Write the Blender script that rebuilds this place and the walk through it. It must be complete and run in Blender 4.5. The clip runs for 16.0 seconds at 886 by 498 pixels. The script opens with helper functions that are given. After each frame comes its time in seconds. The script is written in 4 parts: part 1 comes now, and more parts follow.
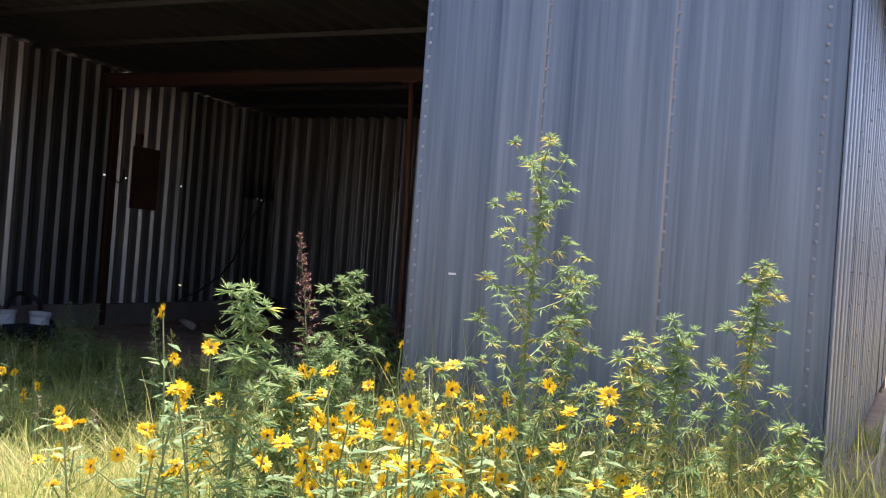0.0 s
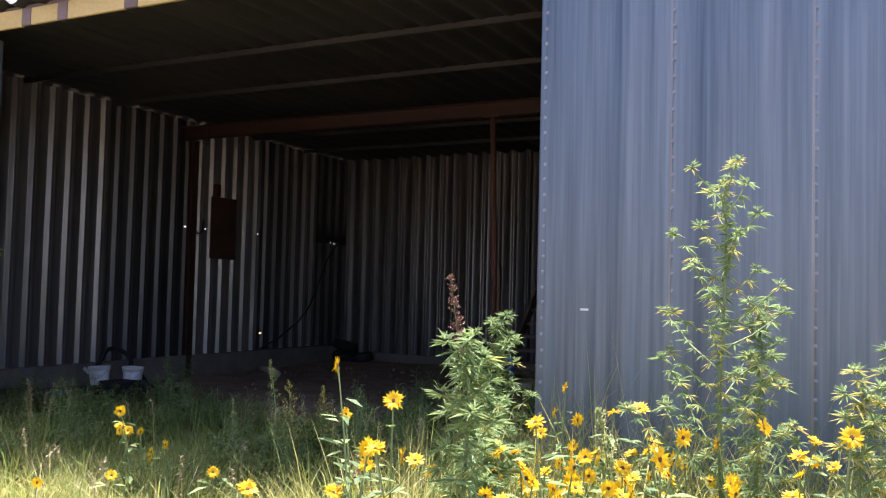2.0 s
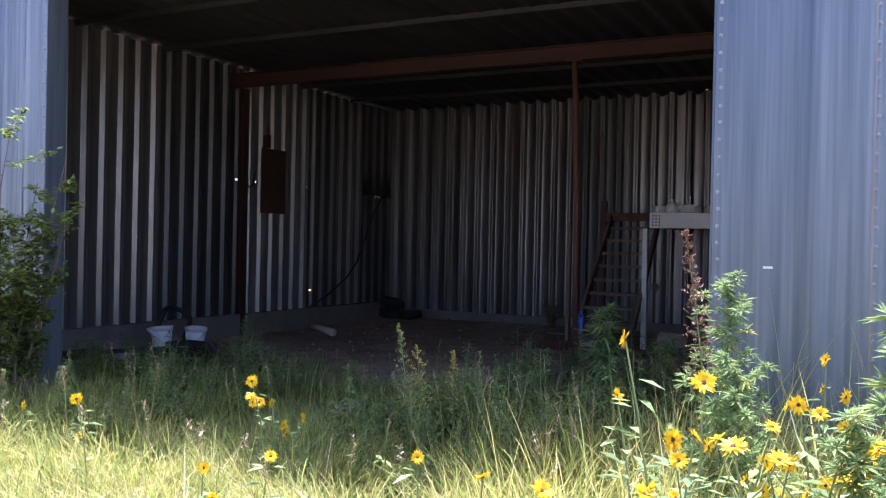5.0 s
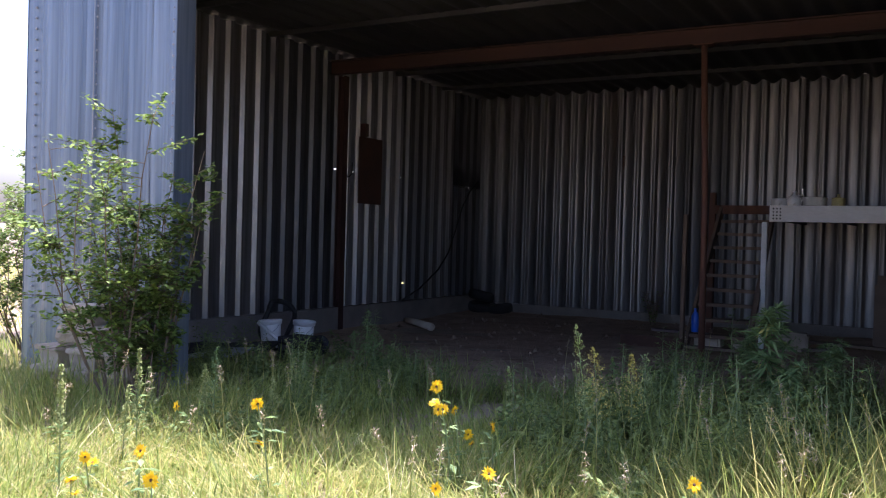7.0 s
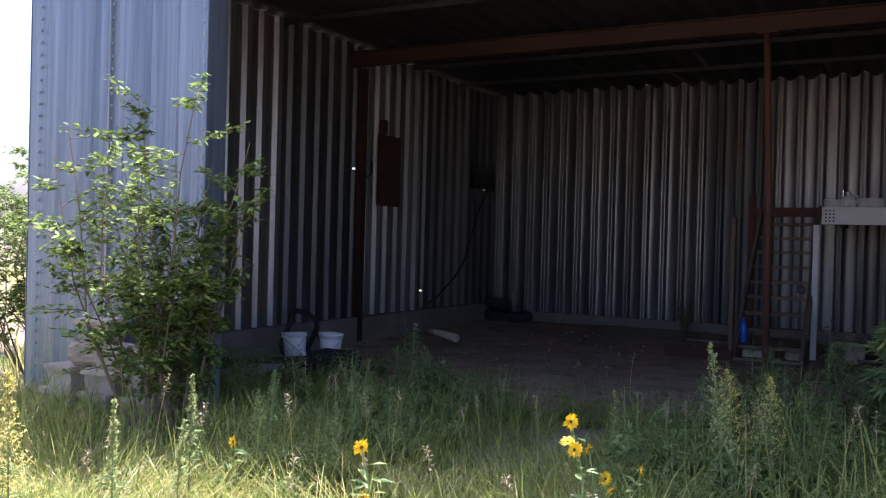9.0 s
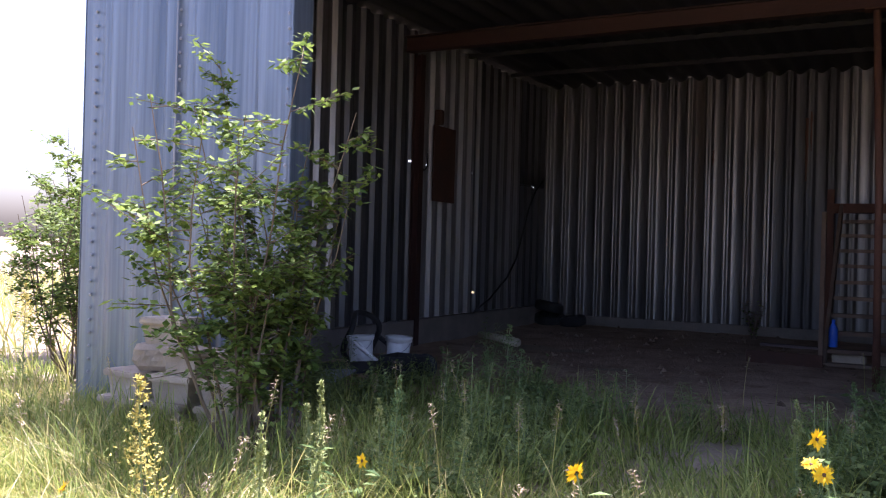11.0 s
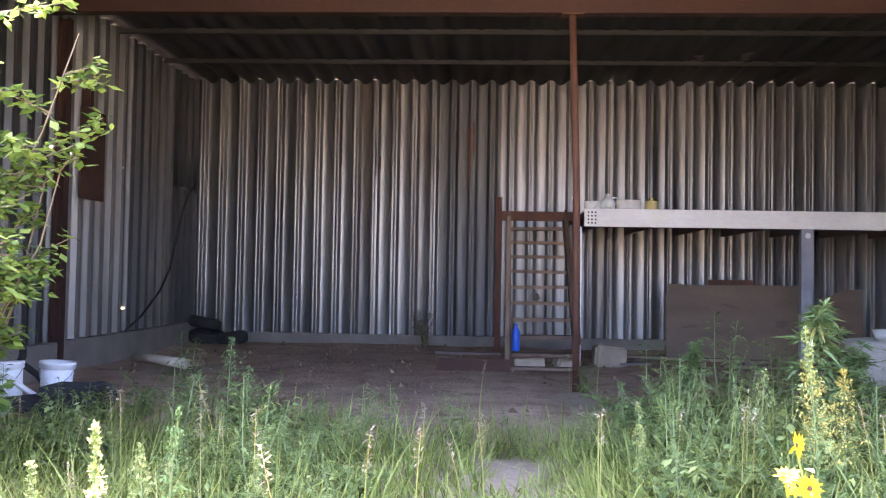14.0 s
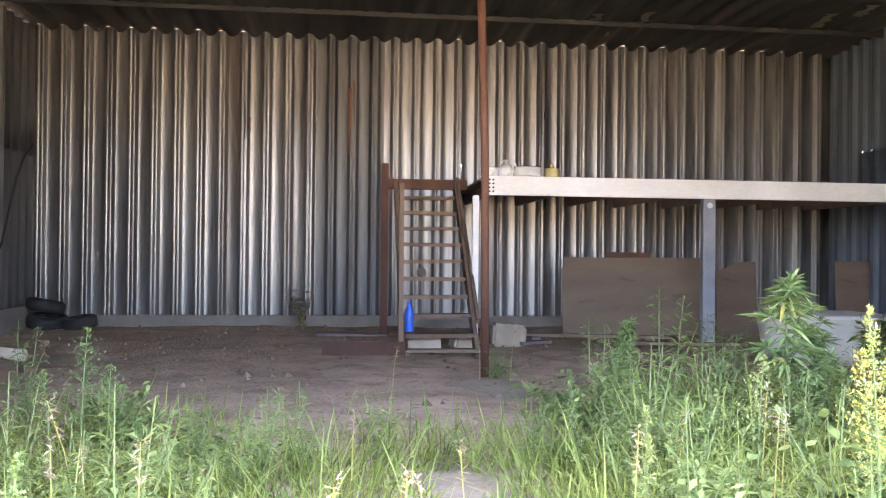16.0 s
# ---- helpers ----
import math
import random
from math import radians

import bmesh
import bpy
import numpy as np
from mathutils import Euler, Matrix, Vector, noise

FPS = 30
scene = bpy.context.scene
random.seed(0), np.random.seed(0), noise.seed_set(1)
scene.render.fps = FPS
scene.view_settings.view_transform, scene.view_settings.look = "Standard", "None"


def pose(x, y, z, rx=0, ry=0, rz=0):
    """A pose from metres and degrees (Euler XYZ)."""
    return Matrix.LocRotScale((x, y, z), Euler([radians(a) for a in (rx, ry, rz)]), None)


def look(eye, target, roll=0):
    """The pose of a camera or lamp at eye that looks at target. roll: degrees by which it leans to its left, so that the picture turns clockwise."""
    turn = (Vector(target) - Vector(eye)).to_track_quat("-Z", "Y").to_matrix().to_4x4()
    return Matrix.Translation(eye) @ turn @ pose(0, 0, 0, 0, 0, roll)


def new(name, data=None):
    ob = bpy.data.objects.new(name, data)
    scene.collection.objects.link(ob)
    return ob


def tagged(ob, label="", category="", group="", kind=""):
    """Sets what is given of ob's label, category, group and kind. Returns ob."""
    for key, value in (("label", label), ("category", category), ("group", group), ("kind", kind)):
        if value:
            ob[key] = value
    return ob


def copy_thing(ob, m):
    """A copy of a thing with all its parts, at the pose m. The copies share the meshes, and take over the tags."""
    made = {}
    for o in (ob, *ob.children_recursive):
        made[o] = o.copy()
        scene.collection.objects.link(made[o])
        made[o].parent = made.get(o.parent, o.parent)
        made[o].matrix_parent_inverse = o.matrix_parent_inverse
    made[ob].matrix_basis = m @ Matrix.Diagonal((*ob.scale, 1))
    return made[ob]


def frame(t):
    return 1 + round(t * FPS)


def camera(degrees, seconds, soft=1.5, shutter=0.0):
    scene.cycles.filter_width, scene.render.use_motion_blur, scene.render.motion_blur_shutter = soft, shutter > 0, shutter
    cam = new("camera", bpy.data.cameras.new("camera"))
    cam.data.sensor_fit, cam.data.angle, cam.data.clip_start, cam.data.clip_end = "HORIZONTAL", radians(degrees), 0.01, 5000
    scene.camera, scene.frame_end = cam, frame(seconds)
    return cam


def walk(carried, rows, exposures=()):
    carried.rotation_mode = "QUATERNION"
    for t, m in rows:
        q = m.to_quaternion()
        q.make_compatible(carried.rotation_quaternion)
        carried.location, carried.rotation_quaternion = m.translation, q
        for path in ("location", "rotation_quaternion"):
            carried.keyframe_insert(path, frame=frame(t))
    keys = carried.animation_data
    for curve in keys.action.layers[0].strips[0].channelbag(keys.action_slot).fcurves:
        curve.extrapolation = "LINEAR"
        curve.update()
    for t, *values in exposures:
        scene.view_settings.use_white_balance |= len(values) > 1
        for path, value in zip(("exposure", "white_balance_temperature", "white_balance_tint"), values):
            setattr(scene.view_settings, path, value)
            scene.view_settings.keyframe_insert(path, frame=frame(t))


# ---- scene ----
cam = camera(53.0, 16.0, soft=1.15)
PATH = [
    (0, (0.139, 0.004, 1.487), (-0.674, 1.831, 1.506), 4.2),
    (0.5, (-0.012, 0.017, 1.475), (-0.845, 1.835, 1.486), 3.5),
    (1, (-0.152, 0.047, 1.48), (-0.96, 1.876, 1.548), 1.9),
    (1.5, (-0.248, 0.046, 1.488), (-1.072, 1.865, 1.595), 1.3),
    (2, (-0.428, -0.037, 1.48), (-1.341, 1.74, 1.574), 1.4),
    (2.5, (-0.586, -0.141, 1.496), (-1.592, 1.587, 1.552), 1.2),
    (3, (-0.77, -0.089, 1.472), (-1.731, 1.664, 1.505), 1.1),
    (3.2, (-0.872, -0.038, 1.467), (-1.805, 1.731, 1.497), 0.9),
    (5.3, (-1.702, 0.06, 1.477), (-2.608, 1.843, 1.467), 1.2),
    (5.5, (-1.764, 0.073, 1.496), (-2.686, 1.848, 1.495), 1.1),
    (6, (-1.934, 0.068, 1.502), (-2.918, 1.809, 1.534), 1.1),
    (6.5, (-2.311, 0.008, 1.494), (-3.301, 1.746, 1.513), 1.4),
    (7, (-2.575, 0.025, 1.474), (-3.569, 1.761, 1.442), 1.6),
    (7.5, (-2.867, 0.184, 1.444), (-3.863, 1.918, 1.426), 1.1),
    (8, (-3.094, 0.294, 1.443), (-4.049, 2.051, 1.388), 2.6),
    (8.5, (-3.415, 0.374, 1.412), (-4.342, 2.145, 1.358), 2.8),
    (9, (-3.664, 0.438, 1.438), (-4.605, 2.203, 1.42), 1.5),
    (9.5, (-3.89, 0.591, 1.454), (-4.867, 2.336, 1.479), 1.3),
    (9.7, (-3.962, 0.62, 1.467), (-4.95, 2.359, 1.496), 1.4),
    (11.8, (-5.203, 0.853, 1.183), (-5.945, 2.493, 1.153), 2.0),
    (12, (-5.3, 0.871, 1.177), (-5.988, 2.534, 1.149), 1.8),
    (12.5, (-5.59, 0.96, 1.177), (-6.14, 2.674, 1.156), 0.9),
    (13, (-5.729, 1.148, 1.165), (-6.1, 2.909, 1.184), 0.1),
    (13.5, (-5.804, 1.363, 1.149), (-6.01, 3.151, 1.197), -0.0),
    (14, (-5.961, 1.59, 1.11), (-6.05, 3.388, 1.167), 1.0),
    (14.5, (-6.115, 1.838, 1.115), (-6.067, 3.637, 1.122), 1.0),
    (15, (-6.163, 2.12, 1.098), (-6.038, 3.916, 1.104), 0.9),
    (15.5, (-6.221, 2.375, 1.098), (-6.104, 4.171, 1.059), 1.5),
    (16, (-6.335, 2.65, 1.08), (-6.132, 4.438, 1.092), 0.6),
]
walk(cam, [(t, look(eye, target, roll)) for t, eye, target, roll in PATH],
     [(0, 1.28, 6050, 25), (2, 1.5, 6000, 26), (3, 1.6, 5950, 27), (5.5, 1.8, 5500, 28), (6.5, 1.85, 5550, 28), (7, 1.65, 5600, 28), (8, 1.55, 5650, 28), (9, 1.65, 5650, 28), (9.5, 1.95, 5750, 29), (12, 1.55, 5750, 33), (12.5, 2.1, 5750, 33),
      (13, 2.8, 5750, 34), (13.5, 3.55, 5850, 33), (14, 4.2, 6050, 30), (14.5, 4.4, 6550, 25), (15, 4.8, 6700, 24), (16, 4.9, 6700, 24)])

# ---- light ----
SUN_EL, SUN_AZ = 74.0, -6.0      # degrees; azimuth from +y towards +x
world = bpy.data.worlds.new("sky")
scene.world = world
world.use_nodes = True
wn = world.node_tree.nodes
sky = wn.new("ShaderNodeTexSky")
sky.sky_type, sky.sun_disc = "NISHITA", False
sky.sun_elevation, sky.sun_rotation = radians(SUN_EL), radians(SUN_AZ)
sky.air_density, sky.dust_density = 1.0, 4.0
world.node_tree.links.new(sky.outputs[0], wn["Background"].inputs[0])
wn["Background"].inputs[1].default_value = 0.15
sun_data = bpy.data.lights.new("sun", "SUN")
sun_data.energy, sun_data.angle, sun_data.color = 5.0, radians(0.53), (1.0, 0.95, 0.86)
sun = new("sun", sun_data)
sd = Vector((math.sin(radians(SUN_AZ)) * math.cos(radians(SUN_EL)), math.cos(radians(SUN_AZ)) * math.cos(radians(SUN_EL)), math.sin(radians(SUN_EL))))
sun.matrix_world = look(sd * 50, (0, 0, 0))

# ---- materials ----
def material(name, a, b, rough=0.7, metal=0.0, scale=6.0, fine=60.0, stretch=(1, 1, 1), bump=0.2, dist=0.01, spread=0.12, island=False, thin=0.0, stain=None, stain_scale=1.2, stain_cut=0.58):
    """Two tones mixed by coarse and fine noise, with bump; stain: a third tone in blotches; thin: share of light let through."""
    m = bpy.data.materials.new(name)
    m.use_nodes = True
    nt = m.node_tree
    n, ln = nt.nodes, nt.links.new
    bsdf, out = n["Principled BSDF"], n["Material Output"]
    tc, mp = n.new("ShaderNodeTexCoord"), n.new("ShaderNodeMapping")
    mp.inputs["Scale"].default_value = stretch
    ln(tc.outputs["Object"], mp.inputs[0])
    def tex(s, detail=4):
        t = n.new("ShaderNodeTexNoise")
        t.inputs["Scale"].default_value, t.inputs["Detail"].default_value = s, detail
        ln(mp.outputs[0], t.inputs["Vector"])
        return t.outputs["Fac"]
    def mth(op, x, y):
        k = n.new("ShaderNodeMath")
        k.operation = op
        for i, v in enumerate((x, y)):
            if isinstance(v, (int, float)):
                k.inputs[i].default_value = v
            else:
                ln(v, k.inputs[i])
        return k.outputs[0]
    def mix(f, x, y):
        k = n.new("ShaderNodeMix")
        k.data_type = "RGBA"
        ln(f, k.inputs["Factor"])
        for s, v in (("A", x), ("B", y)):
            sock = [q for q in k.inputs if q.name == s and q.type == "RGBA"][0]
            if isinstance(v, tuple):
                sock.default_value = (*v, 1)
            else:
                ln(v, sock)
        return [q for q in k.outputs if q.type == "RGBA"][0]
    coarse, grain = tex(scale), tex(fine, 3)
    f = mth("ADD", mth("MULTIPLY", coarse, 1.5), mth("MULTIPLY", grain, 0.7))
    if island:
        g = n.new("ShaderNodeNewGeometry")
        r = g.outputs["Random Per Island"]
        f = mth("ADD", mth("MULTIPLY", r, 1.1), mth("SUBTRACT", mth("MULTIPLY", coarse, 0.8), 0.4))
    else:
        oi = n.new("ShaderNodeObjectInfo")
        f = mth("ADD", mth("SUBTRACT", f, 0.6), mth("MULTIPLY", mth("SUBTRACT", oi.outputs["Random"], 0.5), spread * 2))
    cl = n.new("ShaderNodeClamp")
    ln(f, cl.inputs[0])
    col = mix(cl.outputs[0], a, b)
    if stain:
        st = mth("MULTIPLY", mth("SUBTRACT", tex(stain_scale, 6), stain_cut), 9.0)
        c2 = n.new("ShaderNodeClamp")
        ln(st, c2.inputs[0])
        col = mix(c2.outputs[0], col, stain)
        if metal:
            ln(mth("MULTIPLY", mth("SUBTRACT", 1.0, c2.outputs[0]), metal), bsdf.inputs["Metallic"])
    ln(col, bsdf.inputs["Base Color"])
    if not (stain and metal):
        bsdf.inputs["Metallic"].default_value = metal
    rr = mth("ADD", mth("MULTIPLY", mth("SUBTRACT", coarse, 0.5), 0.3), rough)
    ln(rr, bsdf.inputs["Roughness"])
    if bump:
        bp = n.new("ShaderNodeBump")
        bp.inputs["Strength"].default_value, bp.inputs["Distance"].default_value = bump, dist
        ln(grain, bp.inputs["Height"])
        ln(bp.outputs[0], bsdf.inputs["Normal"])
    if thin:
        tr, mx = n.new("ShaderNodeBsdfTranslucent"), n.new("ShaderNodeMixShader")
        ln(col, tr.inputs[0])
        mx.inputs[0].default_value = thin
        ln(bsdf.outputs[0], mx.inputs[1])
        ln(tr.outputs[0], mx.inputs[2])
        ln(mx.outputs[0], out.inputs["Surface"])
        bsdf.inputs["Specular IOR Level"].default_value = 0.3
    return m

M_FRONT = material("weathered_painted_steel", (0.052, 0.072, 0.10), (0.245, 0.29, 0.335), 0.36, 0.45, 5.5, 40, (1, 1, 0.02), 0.05, 0.004, 0.1)
M_GALV = material("galvanised_steel", (0.12, 0.116, 0.116), (0.42, 0.415, 0.405), 0.38, 0.8, 4.0, 30, (1, 1, 0.05), 0.06, 0.004, 0.32, stain=(0.10, 0.085, 0.075), stain_scale=1.6, stain_cut=0.63)
# M_GALV in darker tones, used on the back wall only
M_DARKGALV = material("darker_galvanised_steel", (0.075, 0.073, 0.074), (0.34, 0.336, 0.327), 0.36, 0.8, 5.0, 30, (1, 1, 0.05), 0.06, 0.004, 0.05, stain=(0.085, 0.07, 0.06), stain_scale=1.8, stain_cut=0.61)
M_TARN = material("tarnished_steel", (0.05, 0.052, 0.055), (0.17, 0.17, 0.17), 0.46, 0.7, 4.0, 30, (1, 1, 0.05), 0.06, 0.004, 0.15, stain=(0.07, 0.055, 0.05), stain_scale=1.8, stain_cut=0.6)
# near-black tone shared by the roof's underside and the purlins
M_ROOF = material("dark_roof_steel", (0.022, 0.021, 0.022), (0.055, 0.052, 0.052), 0.7, 0.2, 1.4, 20, (1, 0.3, 1), 0.1)
M_RUST = material("rusty_steel", (0.075, 0.034, 0.023), (0.165, 0.075, 0.048), 0.8, 0.2, 5, 70, (1, 1, 0.5), 0.35, 0.004)
M_BEAM = material("dark_oxide_steel", (0.032, 0.015, 0.012), (0.075, 0.033, 0.025), 0.8, 0.2, 4, 60, (0.3, 1, 1), 0.2, 0.004)
M_DRUST = material("dark_rusted_plate", (0.030, 0.018, 0.014), (0.10, 0.045, 0.028), 0.85, 0.1, 3, 60, bump=0.3, dist=0.004)
M_CONC = material("old_concrete", (0.14, 0.122, 0.105), (0.27, 0.24, 0.205), 0.9, 0, 3, 60, bump=0.5, dist=0.006)
M_BLOCK = material("concrete_block", (0.28, 0.225, 0.165), (0.46, 0.385, 0.29), 0.92, 0, 6, 90, bump=0.6, dist=0.006, spread=0.3)
M_DIRT = material("dry_brown_dirt", (0.155, 0.092, 0.055), (0.46, 0.32, 0.215), 0.95, 0, 2.2, 26, bump=0.9, dist=0.03, stain=(0.24, 0.15, 0.09), stain_scale=2.5, stain_cut=0.55)
M_SOIL = material("sandy_soil_with_litter", (0.15, 0.115, 0.07), (0.36, 0.28, 0.195), 0.95, 0, 2.0, 30, bump=0.9, dist=0.03)
M_FASCIA = material("faded_yellow_paint_on_timber", (0.40, 0.29, 0.10), (0.62, 0.48, 0.20), 0.75, 0, 5, 60, (0.4, 1, 1), 0.2)
M_BARE = material("bare_grey_timber", (0.10, 0.075, 0.075), (0.21, 0.16, 0.15), 0.85, 0, 5, 60, (0.3, 1, 1), 0.3)
M_PLY = material("weathered_plywood", (0.115, 0.08, 0.056), (0.215, 0.155, 0.11), 0.85, 0, 2.5, 50, (0.35, 1, 1.6), 0.25, 0.004, stain=(0.07, 0.055, 0.045), stain_scale=3, stain_cut=0.6)
M_TIMBER = material("stair_timber", (0.09, 0.055, 0.038), (0.22, 0.15, 0.10), 0.8, 0, 5, 60, (1, 1, 0.3), 0.25, 0.004, 0.25)
M_WHITE = material("chalky_white_paint", (0.62, 0.61, 0.57), (0.84, 0.83, 0.80), 0.55, 0, 3, 40, (0.4, 1, 1), 0.12, 0.004, stain=(0.20, 0.16, 0.13), stain_scale=2.2, stain_cut=0.66)
M_GREY = material("grey_painted_steel", (0.22, 0.23, 0.25), (0.36, 0.37, 0.40), 0.5, 0.3, 4, 50, bump=0.1)
M_PLASTIC = material("white_plastic", (0.62, 0.62, 0.60), (0.80, 0.80, 0.78), 0.45, 0, 5, 50, bump=0.05, stain=(0.34, 0.31, 0.26), stain_scale=5, stain_cut=0.62)
M_TANK = material("dirty_cream_enamel", (0.42, 0.39, 0.33), (0.66, 0.62, 0.54), 0.5, 0, 3, 50, bump=0.1, stain=(0.25, 0.20, 0.14), stain_scale=3, stain_cut=0.6)
M_YPLASTIC = material("yellowed_plastic", (0.40, 0.35, 0.15), (0.55, 0.48, 0.22), 0.5, 0, 6, 50, bump=0.05)
M_BLUE = material("blue_plastic", (0.02, 0.09, 0.50), (0.04, 0.16, 0.70), 0.35, 0, 6, 50, bump=0.0)
M_BLACK = material("black_rubber", (0.012, 0.012, 0.013), (0.035, 0.034, 0.033), 0.75, 0, 8, 80, bump=0.3, dist=0.004)
M_LOG = material("pale_peeled_wood", (0.42, 0.35, 0.26), (0.66, 0.58, 0.45), 0.8, 0, 8, 60, (0.3, 1, 1), 0.2, 0.004)
M_BARK = material("brown_bark", (0.09, 0.065, 0.045), (0.20, 0.15, 0.10), 0.9, 0, 10, 60, (1, 1, 0.3), 0.4, 0.004)
M_STEM = material("green_stem", (0.10, 0.16, 0.05), (0.24, 0.27, 0.11), 0.7, 0, 9, 60, bump=0.0)
M_LEAF = material("shrub_leaf", (0.07, 0.125, 0.025), (0.25, 0.33, 0.075), 0.55, 0, 3, 60, bump=0.0, island=True, thin=0.4)
M_HEMP = material("hemp_leaf", (0.12, 0.20, 0.075), (0.32, 0.42, 0.16), 0.6, 0, 3, 60, bump=0.0, island=True, thin=0.4)
M_HEMPY = material("yellowing_leaf", (0.36, 0.38, 0.10), (0.58, 0.48, 0.15), 0.6, 0, 3, 60, bump=0.0, island=True, thin=0.4)
M_GRASS = material("green_grass", (0.11, 0.165, 0.035), (0.39, 0.44, 0.12), 0.6, 0, 0.8, 60, bump=0.0, island=True, thin=0.5)
M_DRY = material("dry_grass", (0.27, 0.29, 0.05), (0.60, 0.52, 0.20), 0.65, 0, 0.8, 60, bump=0.0, island=True, thin=0.45)
M_STRAW = material("bleached_straw", (0.42, 0.36, 0.17), (0.70, 0.62, 0.38), 0.65, 0, 0.8, 60, bump=0.0, island=True, thin=0.3)
M_WEED = material("dull_weed_leaf", (0.085, 0.135, 0.04), (0.27, 0.335, 0.11), 0.6, 0, 3, 60, bump=0.0, island=True, thin=0.4)
M_SEED = material("tan_seed_head", (0.30, 0.22, 0.14), (0.52, 0.42, 0.30), 0.8, 0, 9, 60, bump=0.0, island=True, thin=0.2)
M_BROWN = material("brown_dried_flower", (0.16, 0.085, 0.06), (0.32, 0.19, 0.14), 0.8, 0, 9, 60, bump=0.0, island=True, thin=0.2)
M_GOLD = material("goldenrod_bloom", (0.38, 0.34, 0.08), (0.70, 0.58, 0.16), 0.7, 0, 9, 60, bump=0.0, island=True, thin=0.3)
M_PALEGOLD = material("pale_green_bloom", (0.26, 0.32, 0.10), (0.48, 0.50, 0.20), 0.7, 0, 9, 60, bump=0.0, island=True, thin=0.3)
M_PETAL = material("sunflower_petal", (0.70, 0.43, 0.002), (0.82, 0.57, 0.006), 0.55, 0, 9, 60, bump=0.0, island=True, thin=0.35)
M_DISC = material("sunflower_disc", (0.05, 0.025, 0.012), (0.13, 0.06, 0.025), 0.9, 0, 40, 200, bump=0.4)
M_LITTER = material("pale_litter", (0.12, 0.077, 0.045), (0.24, 0.175, 0.115), 0.85, 0, 9, 60, bump=0.0, island=True)

# ---- builders ----
class Geo:
    """Collects points and faces of one mesh."""
    def __init__(self):
        self.v, self.f = [], []
    def add(self, pts, faces):
        k = len(self.v)
        self.v += [tuple(p) for p in pts]
        self.f += [tuple(i + k for i in q) for q in faces]
        return self
    def box(self, c, s, m=None):
        x, y, z = s[0] / 2, s[1] / 2, s[2] / 2
        pts = [Vector((i * x, j * y, k * z)) for i in (-1, 1) for j in (-1, 1) for k in (-1, 1)]
        if m:
            pts = [m.to_3x3() @ p for p in pts]
        return self.add([p + Vector(c) for p in pts], [(0, 1, 3, 2), (4, 6, 7, 5), (0, 4, 5, 1), (2, 3, 7, 6), (0, 2, 6, 4), (1, 5, 7, 3)])
    def bar(self, a, b, w, h):
        a, b = Vector(a), Vector(b)
        q = (b - a).to_track_quat("X", "Z").to_matrix().to_4x4()
        return self.box((a + b) / 2, ((b - a).length, w, h), q)
    def tube(self, pts, r0, r1=None, n=7):
        r1 = r0 if r1 is None else r1
        pts = [Vector(p) for p in pts]
        k, out = len(pts), []
        for i, p in enumerate(pts):
            d = (pts[min(i + 1, k - 1)] - pts[max(i - 1, 0)]).normalized()
            e = d.cross(Vector((0.31, 0.95, 0.11))).normalized()
            g = d.cross(e)
            r = r0 + (r1 - r0) * i / (k - 1)
            out += [p + (e * math.cos(2 * math.pi * j / n) + g * math.sin(2 * math.pi * j / n)) * r for j in range(n)]
        fs = [(i * n + j, i * n + (j + 1) % n, (i + 1) * n + (j + 1) % n, (i + 1) * n + j) for i in range(k - 1) for j in range(n)]
        fs += [tuple(range(n - 1, -1, -1)), tuple((k - 1) * n + j for j in range(n))]
        return self.add(out, fs)
    def lathe(self, prof, c=(0, 0, 0), n=24, m=None):
        pts = [Vector((r * math.cos(2 * math.pi * j / n), r * math.sin(2 * math.pi * j / n), z)) for r, z in prof for j in range(n)]
        if m:
            pts = [m.to_3x3() @ p for p in pts]
        k = len(prof)
        fs = [(i * n + j, i * n + (j + 1) % n, (i + 1) * n + (j + 1) % n, (i + 1) * n + j) for i in range(k - 1) for j in range(n)]
        return self.add([p + Vector(c) for p in pts], fs)
    def leaf(self, base, way, side, length, width, droop=0.0):
        base, way, side = Vector(base), Vector(way), Vector(side)
        up = way.cross(side)
        mid = base + way * length * 0.45 + up * width * 0.15
        tip = base + way * length - Vector((0, 0, droop * length))
        return self.add([base, mid + side * width / 2, tip, mid - side * width / 2], [(0, 1, 2), (0, 2, 3)])

def link(name, g, mat, parent=None, label="", smooth=False, bevel=0.0):
    me = bpy.data.meshes.new(name)
    me.from_pydata(g.v, [], g.f)
    if bevel:
        bm = bmesh.new()
        bm.from_mesh(me)
        bmesh.ops.bevel(bm, geom=bm.edges[:], offset=bevel, segments=2, affect="EDGES", clamp_overlap=True)
        bm.to_mesh(me)
        bm.free()
    me.materials.append(mat)
    if smooth:
        me.polygons.foreach_set("use_smooth", [True] * len(me.polygons))
    me.update()
    ob = new(name, me)
    if parent:
        ob.parent = parent
    if label:
        ob["label"] = label
    return ob

def thing(name, at, label, category, group="", kind="", turn=0):
    ob = new(name)
    ob.matrix_basis = pose(*at, 0, 0, turn)
    ob.empty_display_size = 0.1
    return tagged(ob, label, category, group, kind)

R = random.Random(7)
def rnd(a, b):
    return R.uniform(a, b)

# ---- plan ----
YF, YB, XL, XR0, XR1 = 5.64, 15.2, -10.55, 0.12, 0.90
EDGE_R, EDGE_L = -2.595, -8.53
ROOF = lambda y: 4.06 - (y - YF) * 0.0005

